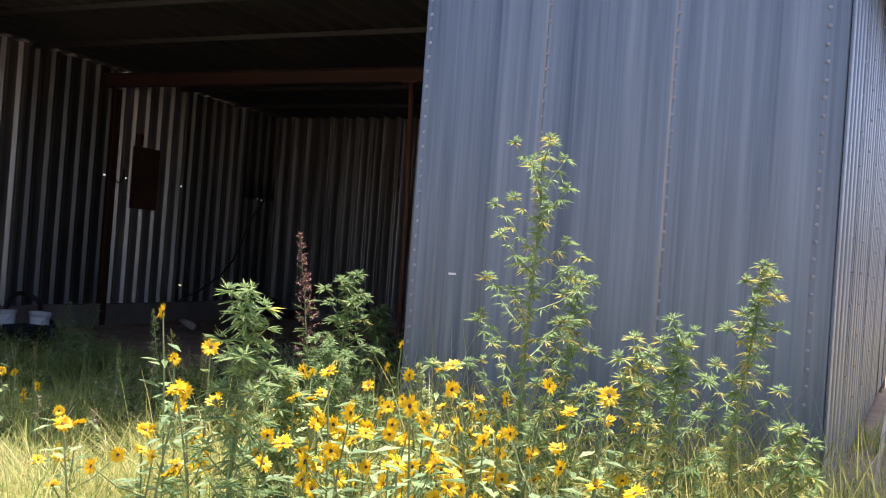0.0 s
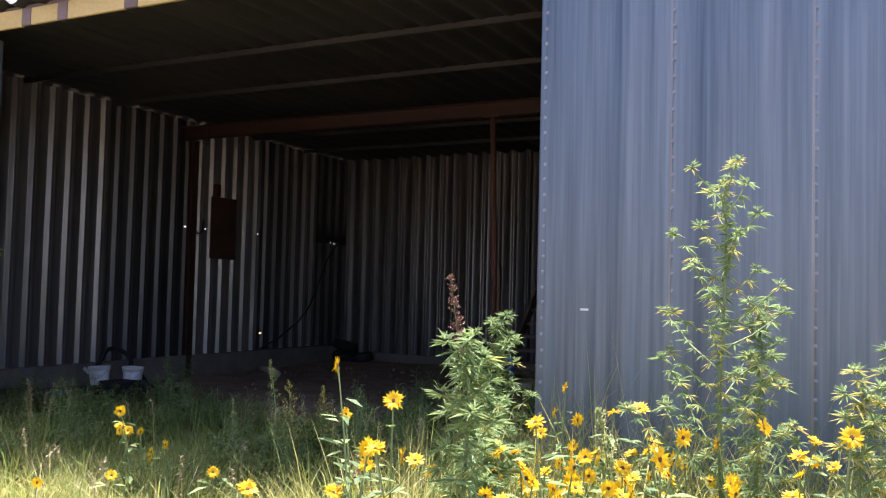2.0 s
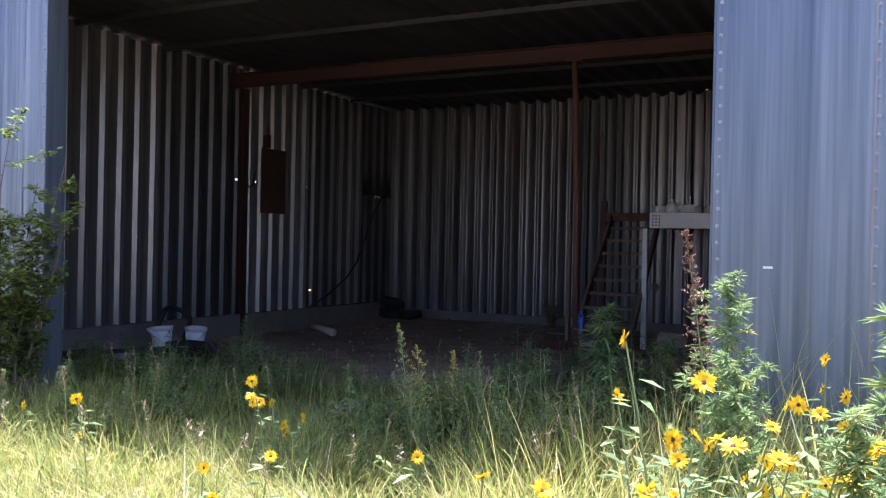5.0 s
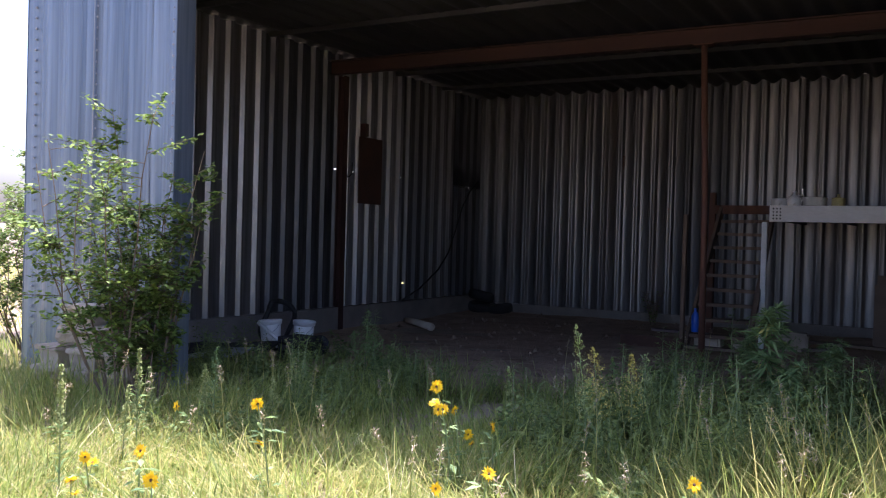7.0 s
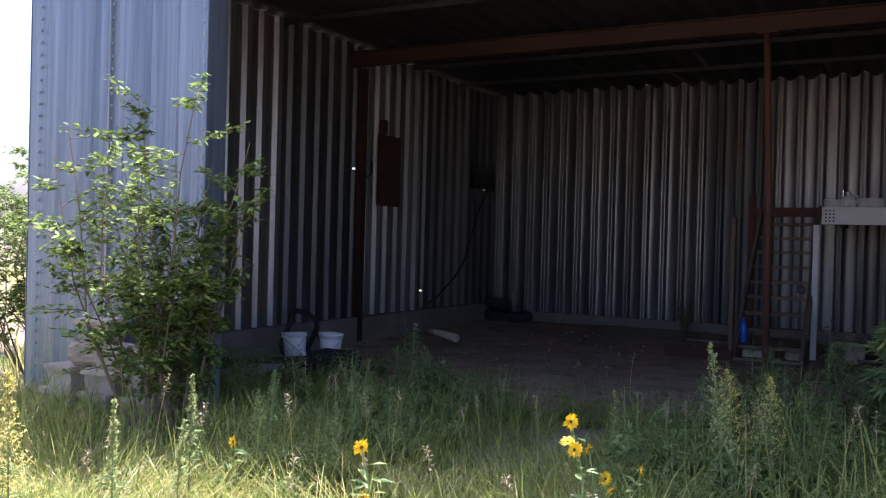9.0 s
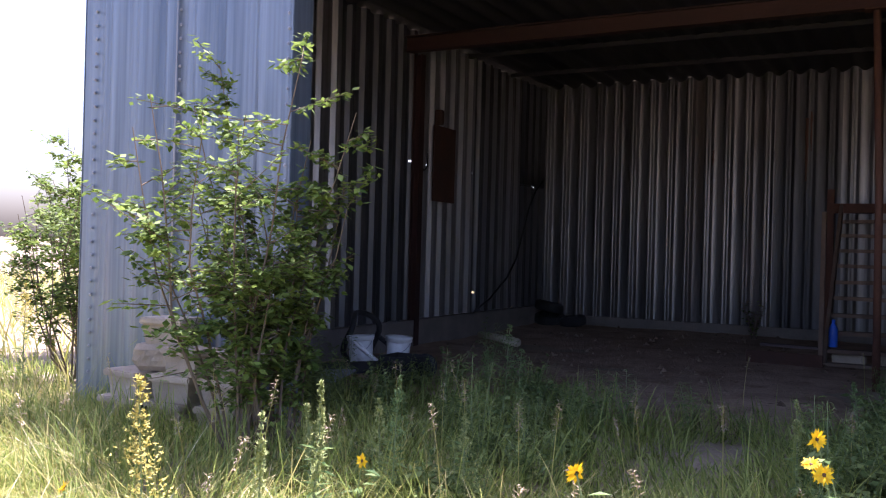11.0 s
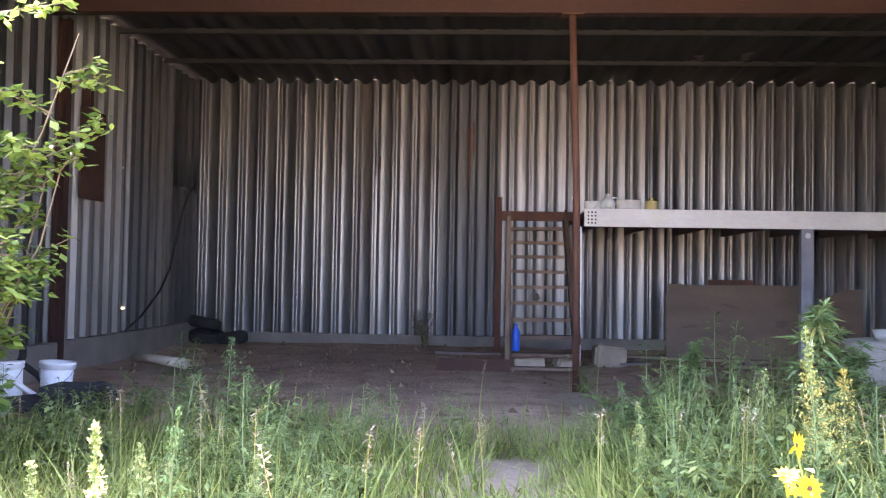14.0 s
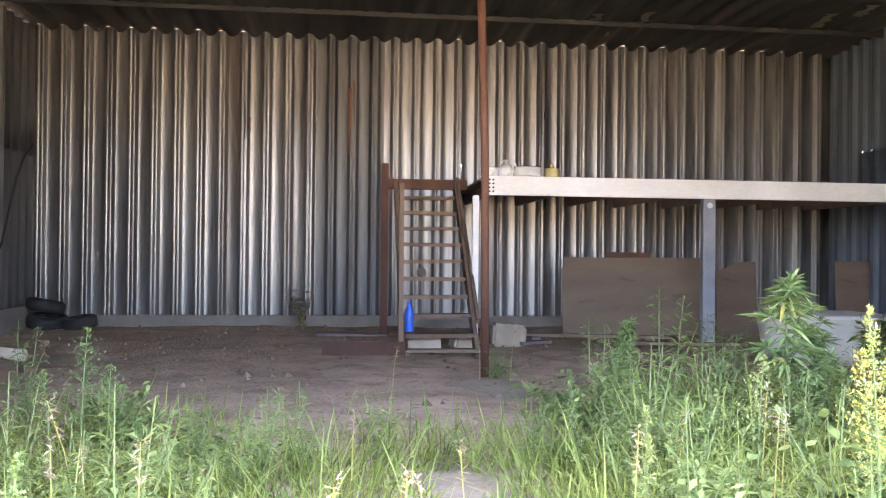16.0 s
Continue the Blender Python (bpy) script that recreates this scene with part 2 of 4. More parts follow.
def ground_height(x, y):
    return 0.035 * noise.noise((x * 0.7, y * 0.7, 0.3)) + 0.012 * noise.noise((x * 3, y * 3, 1.7))

def ground():
    def axis(lo, hi, step):
        near = list(np.arange(lo, hi + 0.01, step))
        far = [4, 9, 18, 40, 90, 200, 500, 1200, 3000]
        return [lo - d for d in far[::-1]] + near + [hi + d for d in far]
    xs, ys = axis(-14, 4, 0.3), axis(-3, 17, 0.3)
    g = Geo()
    pts = [(x, y, ground_height(x, y) if -14 <= x <= 4 and -3 <= y <= 17 else 0) for y in ys for x in xs]
    n = len(xs)
    g.add(pts, [(j * n + i, j * n + i + 1, (j + 1) * n + i + 1, (j + 1) * n + i) for j in range(len(ys) - 1) for i in range(n - 1)])
    tagged(link("ground", g, M_SOIL, smooth=True), "sandy soil littered with straw under tall weeds", "ground", kind="structure")

def dirt_floor():
    g = Geo()
    xs, ys = list(np.arange(-10.5, 0.3, 0.12)), list(np.arange(6.0, 15.15, 0.12))
    pts = []
    for y in ys:
        for x in xs:
            h = 0.05 * noise.noise((x * 0.9, y * 0.9, 5)) + 0.018 * noise.noise((x * 4, y * 4, 2)) + 0.008 * noise.noise((x * 11, y * 11, 2))
            edge = min(1.0, (y - 6.4 - 0.8 * noise.noise((x * 0.8, 3, 3))) / 1.0)
            pts.append((x, y, 0.02 + h * 0.7 + 0.05 * max(0, (y - 12) / 3) + (min(0, edge) - 0.05 * (1 - max(0, edge)))))
    n = len(xs)
    g.add(pts, [(j * n + i, j * n + i + 1, (j + 1) * n + i + 1, (j + 1) * n + i) for j in range(len(ys) - 1) for i in range(n - 1)])
    tagged(link("floor", g, M_DIRT, smooth=True), "bare trampled brown dirt floor of the shed", "floor", kind="structure")

# ---- corrugated walls ----
DEEP = [(0.0, 0), (0.088, 0), (0.096, 0.004), (0.124, 0.054), (0.132, 0.058), (0.150, 0.058), (0.156, 0.054), (0.168, 0.054), (0.174, 0.058), (0.208, 0.058), (0.216, 0.054), (0.244, 0.004), (0.252, 0.0)]       # pitch 0.30
SHALLOW = [(0.0, 0.03), (0.055, 0.03), (0.075, 0.026), (0.105, 0.004), (0.125, 0.0), (0.17, 0.0), (0.178, 0.005), (0.19, 0.005), (0.198, 0.0), (0.235, 0.0), (0.25, 0.004)]

def sheet(parent, a, b, z0, z1, profile, pitch, mat, s0, s1, sign, holes=(), lean=0.0):
    """One ribbed sheet of the wall that runs from a to b, between s0 and s1 along it; ribs stand to the side sign."""
    a, b = Vector((*a, 0)), Vector((*b, 0))
    d = (b - a).normalized()
    nrm = Vector((-d.y, d.x, 0)) * sign
    ss, k = [], math.floor(s0 / pitch) - 1
    def depth(s):
        u = s % pitch
        pr = profile + [(pitch, profile[0][1])]
        for (u0, h0), (u1, h1) in zip(pr, pr[1:]):
            if u0 <= u <= u1:
                return h0 + (h1 - h0) * (u - u0) / (u1 - u0)
        return 0
    while k * pitch < s1 + pitch:
        ss += [k * pitch + u for u, _ in profile]
        k += 1
    ss = [s0] + [s for s in ss if s0 + 0.002 < s < s1 - 0.002] + [s1]
    zs = [z0, z0 + (z1 - z0) * 0.33, z0 + (z1 - z0) * 0.67, z1]
    for hs, hz, r in holes:
        ss += [hs - r, hs + r]
        zs += [hz - r, hz + r]
    ss, zs = sorted(ss), sorted(zs)
    g, n, off = Geo(), len(ss), 0.0015
    wob = rnd(0, 50)
    for layer in (-off, off):
        pts = []
        for z in zs:
            for s in ss:
                w = 0.006 * noise.noise((s * 1.3, z * 0.8, wob))
                pts.append(a + d * s + nrm * (depth(s) + layer + w + lean) + Vector((0, 0, z)))
        fs = []
        for j in range(len(zs) - 1):
            for i in range(n - 1):
                cs, cz = (ss[i] + ss[i + 1]) / 2, (zs[j] + zs[j + 1]) / 2
                if any(abs(cs - hs) < r and abs(cz - hz) < r for hs, hz, r in holes):
                    continue
                q = (j * n + i, j * n + i + 1, (j + 1) * n + i + 1, (j + 1) * n + i)
                fs.append(q if layer > 0 else q[::-1])
        g.add(pts, fs)
    return link("metal_sheet", g, mat, parent, smooth=True)

def ribbed_wall(name, a, b, z0, z1, profile, pitch, mat, sign, label, width=0.9, holes=(), dark=()):
    w = tagged(new(name), label, "wall", kind="structure")
    length = math.dist(a, b)
    k = 0
    s = 0.0
    while s < length - 0.01:
        e = min(length, s + width)
        if length - e < 0.15:
            e = length
        hs = [h for h in holes if s < h[0] < e]
        sheet(w, a, b, z0, z1 - rnd(0, 0.012), profile, pitch, M_TARN if k in dark else mat, s - (0.02 if k else 0), e, sign, hs, 0.0025 * (k % 2))
        s, k = e, k + 1
    return w

def rivet_row(parent, x, y, z0, z1, step=0.105, nx=0, ny=-1):
    g = Geo()
    z = z0
    while z < z1:
        m = Vector((nx, ny, 0)).to_track_quat("Z", "Y").to_matrix().to_4x4()
        g.lathe([(0.013, 0.0), (0.013, 0.003), (0.008, 0.004), (0.007, 0.010), (0.0001, 0.011)], (x + rnd(-0.004, 0.004), y, z), 7, m)
        z += step + rnd(-0.006, 0.006)
    return link("rivet_row", g, M_GREY, parent, "row of small screw heads")

def shed():
    top = 4.05
    # inner walls: ribs stand into the room
    ribbed_wall("wall_north", (XL - 0.02, YB), (XR1 + 0.02, YB), 0.20, 4.140, DEEP, 0.30, M_DARKGALV, -1, "back wall of darker galvanised ribbed steel sheets, one tarnished", 0.965, holes=[(5.9, 2.35, 0.008)], dark=(4,))
    h = lambda y, z: (y - YF - 0.02, z, 0.013)
    ribbed_wall("wall_west", (XL, YF + 0.02), (XL, YB + 0.01), 0.34, 4.09, DEEP, 0.285, M_GALV, -1, "side wall of galvanised ribbed steel with a few pinholes", 0.855,
                holes=[h(11.12, 2.40), h(10.62, 2.40), h(12.38, 2.40), h(14.45, 2.38), h(14.65, 2.38), h(14.85, 2.37), h(12.6, 0.65)], dark=(4, 5, 8, 10))
    ribbed_wall("wall_east", (XR1, YB + 0.01), (XR0, YF + 0.02), 0.15, 4.13, DEEP, 0.30, M_FRONT, -1, "side wall of ribbed steel sheets",
                holes=[(1.1, 2.55, 0.012), (1.35, 2.55, 0.012), (1.6, 2.57, 0.012)])
    # front: two flanks of the wide opening
    a = ribbed_wall("wall_south_east", (EDGE_R, YF), (XR0 + 0.0, YF), 0.02, 3.97, SHALLOW, 0.28, M_FRONT, -1, "front wall of blue-grey weathered ribbed steel with screw rows", 0.87)
    for x in (EDGE_R + 0.03, -1.70, -0.86, 0.01):
        rivet_row(a, x, YF - (0.034 if x < -2.5 or x > 0 else 0.040), 0.15, 3.85)
    for x in (-1.70, -0.86):
        link("lap_edge", Geo().box((x - 0.016, YF - 0.041, 1.95), (0.017, 0.003, 3.8)), M_GALV, a, "bare bright sheet edge at the lap")
    b = ribbed_wall("wall_south_west", (-10.55, YF), (EDGE_L, YF), 0.02, 3.97, SHALLOW, 0.29, M_FRONT, -1, "narrow front wall of blue-grey ribbed steel beside the opening", 0.87)
    link("lap_edge", Geo().box((-9.575, YF - 0.041, 1.95), (0.017, 0.003, 3.8)), M_GALV, b, "bare bright sheet edge at the lap")
    for x in (-10.45, -9.56, EDGE_L - 0.03):
        rivet_row(b, x, YF - 0.02, 0.15, 3.85)
    link("label", Geo().box((-2.27, YF - 0.036, 1.38), (0.055, 0.002, 0.014)), M_WHITE, a, "tiny white label strip")
    for z in (2.69, 2.80):
        link("patch_screw", Geo().lathe([(0.011, 0), (0.011, 0.004), (0.0001, 0.008)], (-1.16, YF - 0.006, z), 8, pose(0, 0, 0, 90)), M_WHITE, a)
    # returns at the opening and corner flashings
    for nm, x0, x1, y0, y1 in (("trim_1", EDGE_L + 0.002, EDGE_L + 0.02, YF - 0.035, YF + 0.19), ("trim_2", EDGE_R - 0.02, EDGE_R - 0.002, YF - 0.012, YF + 0.20),
                               ("trim_3", XR0 + 0.004, XR0 + 0.016, YF - 0.035, YF + 0.10), ("trim_4", -10.57, -10.556, YF - 0.035, YF + 0.10)):
        g = Geo().box(((x0 + x1) / 2, (y0 + y1) / 2, 1.96), (x1 - x0, y1 - y0, 3.88))
        tagged(link(nm, g, M_FRONT, bevel=0.004), "folded steel edge trim of the opening", "trim", kind="structure")
    for i in range(4):
        rivet_row(bpy.data.objects["wall_east"], XR0 + 0.02 + i * 0.072 + 0.075, YF + 0.45 + i * 0.9, 0.5, 3.7, 0.22, 1, -0.1)
    st = Geo()
    for x, z0, z1, w in ((-6.25, 2.45, 3.40, 0.05), (-6.19, 2.9, 3.5, 0.025), (-7.62, 2.7, 2.95, 0.03)):
        k = 9
        st.add([(x + sg * w / 2 * (0.3 + 0.7 * (i / k) ** 0.5) + rnd(-0.006, 0.006), YB - 0.0625, z0 + (z1 - z0) * i / k) for sg in (-1, 1) for i in range(k + 1)], [(i, i + 1, k + 2 + i, k + 1 + i) for i in range(k)])
    link("rust_streak", st, M_RUST, bpy.data.objects["wall_north"], "rust run down the sheets")
    # footings
    for nm, c, s in (("footing_north", ((XL + XR1) / 2, YB - 0.01, 0.085), (XR1 - XL, 0.24, 0.27)), ("footing_west", (XL + 0.02, (YF + YB) / 2 + 0.06, 0.15), (0.26, YB - YF - 0.36, 0.42))):
        tagged(link(nm, Geo().box(c, s), M_CONC, bevel=0.012), "rough poured concrete footing under the wall sheets", "footing", kind="structure")
    # roof of wavy sheets, seen from below and at its front lip
    g = Geo()
    xs = list(np.arange(-10.75, 1.15, 0.0375))
    ys = [YF - 0.20, 8.0, 10.5, 13.0, YB + 0.25]
    wave = lambda x: 0.035 * math.sin(x / 0.30 * 2 * math.pi)
    n = len(xs)
    for dz, flip in ((0.0, True), (0.004, False)):
        pts = [(x, y, ROOF(y) + 0.055 + wave(x) + dz) for y in ys for x in xs]
        fs = [(j * n + i, j * n + i + 1, (j + 1) * n + i + 1, (j + 1) * n + i) for j in range(len(ys) - 1) for i in range(n - 1)]
        g.add(pts, [q[::-1] for q in fs] if flip else fs)
    tagged(link("ceiling", g, M_ROOF, smooth=True), "dark underside of a wavy steel roof", "roof", kind="structure")
    # yellow fascia board in worn lengths
    fas = tagged(new("trim_fascia"), "fascia board with flaking yellow paint over bare timber", "fascia", kind="structure")
    x, k = -10.7, 0
    while x < 0.95:
        w = min(rnd(0.35, 0.75) if k % 2 == 0 else rnd(0.12, 0.28), 1.0 - x)
        link("fascia_length", Geo().box((x + w / 2, YF - 0.10 - 0.003 * (k % 2), 3.975), (w - 0.003, 0.035, 0.17 - 0.006 * (k % 3))), M_FASCIA if k % 2 == 0 else M_BARE, fas, bevel=0.003)
        x, k = x + w, k + 1
    link("backing_board", Geo().box((-4.87, YF - 0.06, 4.01), (11.6, 0.035, 0.19)), M_BARE, fas)
    # purlins under the roof
    for y in (7.6, 9.1, 12.2, 13.7):
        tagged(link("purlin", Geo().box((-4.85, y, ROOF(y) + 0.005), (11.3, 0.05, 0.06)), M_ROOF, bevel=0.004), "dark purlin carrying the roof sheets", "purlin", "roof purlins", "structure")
    # pale thin streaks on the roof's underside
    for x, y, l, t in ((-2.58, 13.5, 0.75, -8), (-3.2, 13.45, 0.28, -6), (-0.35, 13.2, 0.65, -12), (-0.1, 12.7, 0.5, -12)):
        g = Geo()
        pts = [((rnd(-0.045, 0.045) + s * 0.05), i / 9 * l - l / 2, 0) for s in (-1, 1) for i in range(10)]
        g.add(pts, [(i, i + 1, 11 + i, 10 + i) for i in range(9)])
        g.add([(p[0], p[1], -0.004) for p in pts], [(10 + i, 11 + i, i + 1, i) for i in range(9)])
        ob = tagged(link("paint_streak", g, M_CONC), "pale streaky patch on the dark roof", "patch", "roof patches", "structure")
        ob.matrix_basis = pose(x, y, ROOF(y) + 0.02, 0, 0, t)

ground()
dirt_floor()
shed()

# ---- inside the shed ----
def post_and_beam():
    p = thing("steel_post", (-5.08, 10.47, 0), "slender rust-red steel pipe post standing on the dirt", "post")
    link("pipe", Geo().tube([(0.02, 0, -0.05), (0, 0, 2), (-0.06, 0, 3.75)], 0.037, n=14), M_RUST, p, smooth=True)
    link("cap_plate", Geo().box((-0.06, 0, 3.755), (0.22, 0.16, 0.012)), M_RUST, p, bevel=0.002)
    g = Geo()
    for z, w, h in ((3.77, 0.14, 0.014), (3.86, 0.012, 0.17), (3.95, 0.14, 0.014)):
        g.box((0, 0, z), (11.3, w, h))
    b = tagged(link("steel_beam", g, M_BEAM, bevel=0.002), "long rust-red steel beam under the roof", "beam", kind="structure")
    b.location = (-4.86, 10.47, 0)

def wall_column():
    c = thing("steel_column", (XL + 0.125, 10.66, 0), "dark rust-brown steel column against the side wall", "column")
    for nm, at, size in (("flange", (0.05, 0, 1.88), (0.010, 0.12, 3.77)), ("flange", (-0.05, 0, 1.88), (0.010, 0.12, 3.77)), ("web", (0, 0, 1.88), (0.089, 0.008, 3.765))):
        link(nm, Geo().box(at, size), M_BEAM, c, bevel=0.002)

def stairs():
    s = thing("stairs", (-5.28, 12.12, 0), "old open timber stair with rust-brown treads leading to the loft", "stairs")
    rise, run, n = 0.2, 0.205, 10
    for x in (-0.40, 0.40):
        a, b = Vector((x, 0, 0.0)), Vector((x * 0.96, 1.90, 1.98))
        link("stringer", Geo().bar(a, b, 0.045, 0.17), M_TIMBER, s, bevel=0.006)
    for i in range(1, n):
        link("tread", Geo().box((rnd(-0.008, 0.008), run * i - 0.03, rise * i), (0.745, 0.19 if i < 3 else 0.13, 0.045), pose(0, 0, 0, 0, rnd(-1, 1), 0)), M_TIMBER, s, bevel=0.005)
    link("front_post", Geo().box((-0.43, -0.04, 0.92), (0.05, 0.09, 1.84), pose(0, 0, 0, -1, 0, 0)), M_TIMBER, s, bevel=0.006)
    link("back_post", Geo().box((-0.52, 1.9, 1.12), (0.09, 0.11, 2.24)), M_RUST, s, bevel=0.006)
    link("top_beam", Geo().box((0.02, 1.88, 1.98), (1.02, 0.09, 0.13)), M_RUST, s, bevel=0.006)
    link("side_rail", Geo().bar((0.44, 0.2, 0.35), (0.40, 1.85, 2.05), 0.04, 0.08), M_TIMBER, s, bevel=0.005)
    link("bottom_board", Geo().box((0.02, -0.05, 0.06), (0.80, 0.16, 0.035)), M_PLY, s, bevel=0.004)

def loft():
    f = thing("loft", (-4.75, 12.77, 0), "timber loft with a chalky white channel beam on posts", "loft")
    g = Geo()
    L = 5.35
    g.box((L / 2, -0.004, 1.89), (L, 0.008, 0.22))
    link("front_beam", g, M_WHITE, f, "white-painted steel channel, stained at its end", bevel=0.0015)
    for z in (1.996, 1.784):
        link("flange", Geo().box((L / 2, 0.042, z), (L, 0.08, 0.008)), M_WHITE, f, bevel=0.0015)
    for i in range(3):
        for j in range(4):
            link("bolt_hole", Geo().lathe([(0.0001, 0.0), (0.012, 0.0005)], (0.05 + i * 0.045, -0.0095, 1.82 + j * 0.045), 8, pose(0, 0, 0, 90)), M_BLACK, f)
    link("deck", Geo().box((L / 2, 1.24, 1.955), (L, 2.3, 0.03)), M_PLY, f, bevel=0.003)
    for i in range(8):
        link("joist", Geo().box((0.15 + i * 0.72, 1.22, 1.86), (0.045, 2.22, 0.15)), M_BARE, f, bevel=0.003)
    link("post", Geo().box((-0.06, 0.02, 0.88), (0.07, 0.07, 1.78)), M_WHITE, f, "white-painted corner post", bevel=0.006)
    link("post", Geo().box((2.75, 0.06, 0.88), (0.15, 0.10, 1.80)), M_GREY, f, "grey steel post", bevel=0.006)
    link("bolt", Geo().lathe([(0.0001, 0.012), (0.035, 0.010), (0.035, 0)], (2.75, 0.009, 1.70), 12, pose(0, 0, 0, 90)), M_WHITE, f)

def jug(x, s=1.0):
    t = thing("jug", (x, 12.84, 2.004), "small white plastic jug with a handle on the loft beam", "jug")
    link("body", Geo().lathe([(0.001, 0), (0.085 * s, 0), (0.09 * s, 0.02), (0.09 * s, 0.085 * s), (0.06 * s, 0.125 * s), (0.028 * s, 0.15 * s), (0.028 * s, 0.175 * s), (0.001, 0.178 * s)], n=20), M_PLASTIC, t, smooth=True)
    link("handle", Geo().tube([(0.05 * s, 0, 0.14 * s), (0.11 * s, 0, 0.145 * s), (0.125 * s, 0, 0.10 * s), (0.085 * s, 0, 0.05 * s)], 0.011, n=8), M_PLASTIC, t, smooth=True)
    link("cap", Geo().lathe([(0.031 * s, 0.165 * s), (0.031 * s, 0.19 * s), (0.001, 0.192 * s)], n=16), M_PLASTIC, t)

def tin(x, r, h, mat, name, label, lid=False):
    t = thing(name, (x, 12.86, 2.004), label, "container")
    link("body", Geo().lathe([(0.001, 0), (r * 0.96, 0), (r, 0.01), (r, h - 0.01), (r * 1.03, h - 0.008), (r * 1.03, h), (r * 0.93, h), (r * 0.92, 0.02), (0.001, 0.02)], n=24), mat, t, smooth=True)
    if lid:
        link("neck", Geo().lathe([(r * 0.95, h - 0.004), (0.02, h + 0.02), (0.02, h + 0.055), (0.001, h + 0.055)], n=14), mat, t, smooth=True)
    else:
        link("rim", Geo().lathe([(r * 1.02, h), (r * 1.06, h + 0.004), (r * 1.02, h + 0.009), (r * 0.95, h + 0.004)], n=24), mat, t)

def clutter():
    tin(-4.64, 0.10, 0.085, M_PLASTIC, "tub", "low white plastic tub on the loft beam")
    jug(-4.45)
    tin(-4.19, 0.155, 0.10, M_PLASTIC, "cooking_pot", "wide dented white pot on the loft beam")
    tin(-3.9, 0.085, 0.10, M_YPLASTIC, "oil_can", "squat yellowed can with a neck", True)
    # plywood boards leaning at the back
    for x0, x1, h, lab, k in ((-3.5, -1.62, 1.02, "large weathered plywood sheet leaning under the loft", 0), (-1.42, -0.86, 0.98, "narrow plywood offcut with a rounded top", 1), (0.25, 0.80, 1.0, "stained plywood board in the back corner", 2)):
        t = thing("plywood_board", ((x0 + x1) / 2, 13.86, 0.055), lab, "board")
        w = (x1 - x0) / 2
        out = [(-w, 0), (w, 0), (w, h), (w * 0.3, h + 0.004), (-w * 0.2, h - 0.006), (-w * 0.97, h), (-w * 0.97, h - 0.12), (-w, h - 0.15)] if k != 1 else [(-w, 0), (w, 0), (w, h), (w * 0.3, h), (-w * 0.1, h - 0.02), (-w * 0.5, h - 0.09), (-w, h - 0.12)]
        g = Geo()
        n = len(out)
        g.add([(x, 0, z) for x, z in out] + [(x, 0.018, z) for x, z in out], [tuple(range(n)), tuple(range(2 * n - 1, n - 1, -1))] + [(i, n + i, n + (i + 1) % n, (i + 1) % n) for i in range(n)])
        ob = link("board", g, M_PLY, t)
        ob.rotation_euler[0] = radians(-5)
        if k == 0:
            link("batten", Geo().box((-0.05, 0.115, h + 0.02), (0.62, 0.02, 0.09)), M_RUST, t, "rusty strip behind the top edge", bevel=0.003)
    # planks and rubble on the floor
    for i, (x, y, l, tu, mt) in enumerate(((-3.3, 13.2, 1.9, -2, M_PLY), (-2.3, 12.75, 1.5, 3, M_TIMBER), (-6.2, 13.9, 0.9, 2, M_BARE), (-4.1, 12.9, 0.5, 35, M_BARE))):
        t = tagged(link("plank", Geo().box((0, 0, 0), (l, 0.16, 0.035)), mt, bevel=0.004), "old grey plank lying on the dirt", "plank", "floor planks")
        t.matrix_basis = pose(x, y, 0.115 if i == 0 else 0.065, 0, 1, tu)
    e = tagged(link("edge_board", Geo().box((0, 0, 0.075), (0.86, 0.045, 0.15)).box((-0.40, 0.10, 0.06), (0.05, 0.16, 0.12)), M_DRUST, bevel=0.005), "brown timber board standing on edge in the dirt", "board")
    e.matrix_basis = pose(-6.10, 11.95, 0.02, -4, 0, -3)
    for x, y in ((-4.0, 13.25), (-2.6, 13.2)):
        tagged(link("support_block", Geo().box((x, y, 0.055), (0.12, 0.2, 0.085)), M_BARE, bevel=0.01), "timber offcut propping a plank", "block", "plank props")
    for x, y, sx, sz, r in ((-4.42, 12.85, 0.40, 0.27, 4), (-5.42, 12.42, 0.36, 0.17, -3), (-5.02, 12.5, 0.22, 0.15, 12)):
        t = link("concrete_lump", Geo().box((0, 0, sz / 2), (sx, 0.25, sz)), M_BLOCK, bevel=0.03)
        t.matrix_basis = pose(x, y, 0.02, 0, r, r)
        tagged(t, "broken pale concrete block on the dirt floor", "block", "rubble blocks")
    t = thing("bottle", (-5.60, 12.33, 0.24), "bright blue plastic bottle standing on a stair tread", "bottle")
    link("body", Geo().lathe([(0.001, 0), (0.048, 0), (0.052, 0.01), (0.052, 0.22), (0.035, 0.26), (0.018, 0.28), (0.018, 0.30)], n=18), M_BLUE, t, smooth=True)
    link("cap", Geo().lathe([(0.021, 0.295), (0.021, 0.325), (0.001, 0.327)], n=14), M_BLUE, t)
    t = link("wall_disc", Geo().lathe([(0.001, 0.02), (0.05, 0.015), (0.07, 0.0), (0.05, -0.004)], n=18, m=pose(0, 0, 0, 90)), M_CONC)
    t.location = (-5.22, 15.13, 0.83)
    tagged(t, "pale round cover on the back wall", "cover")
    # log and tyres
    g = Geo().tube([(-10.25, 12.3, 0.07), (-9.9, 12.02, 0.08), (-9.38, 11.62, 0.07)], 0.045, 0.06, 12)
    tagged(link("log", g, M_LOG, smooth=True), "pale peeled log lying on the dirt", "log")
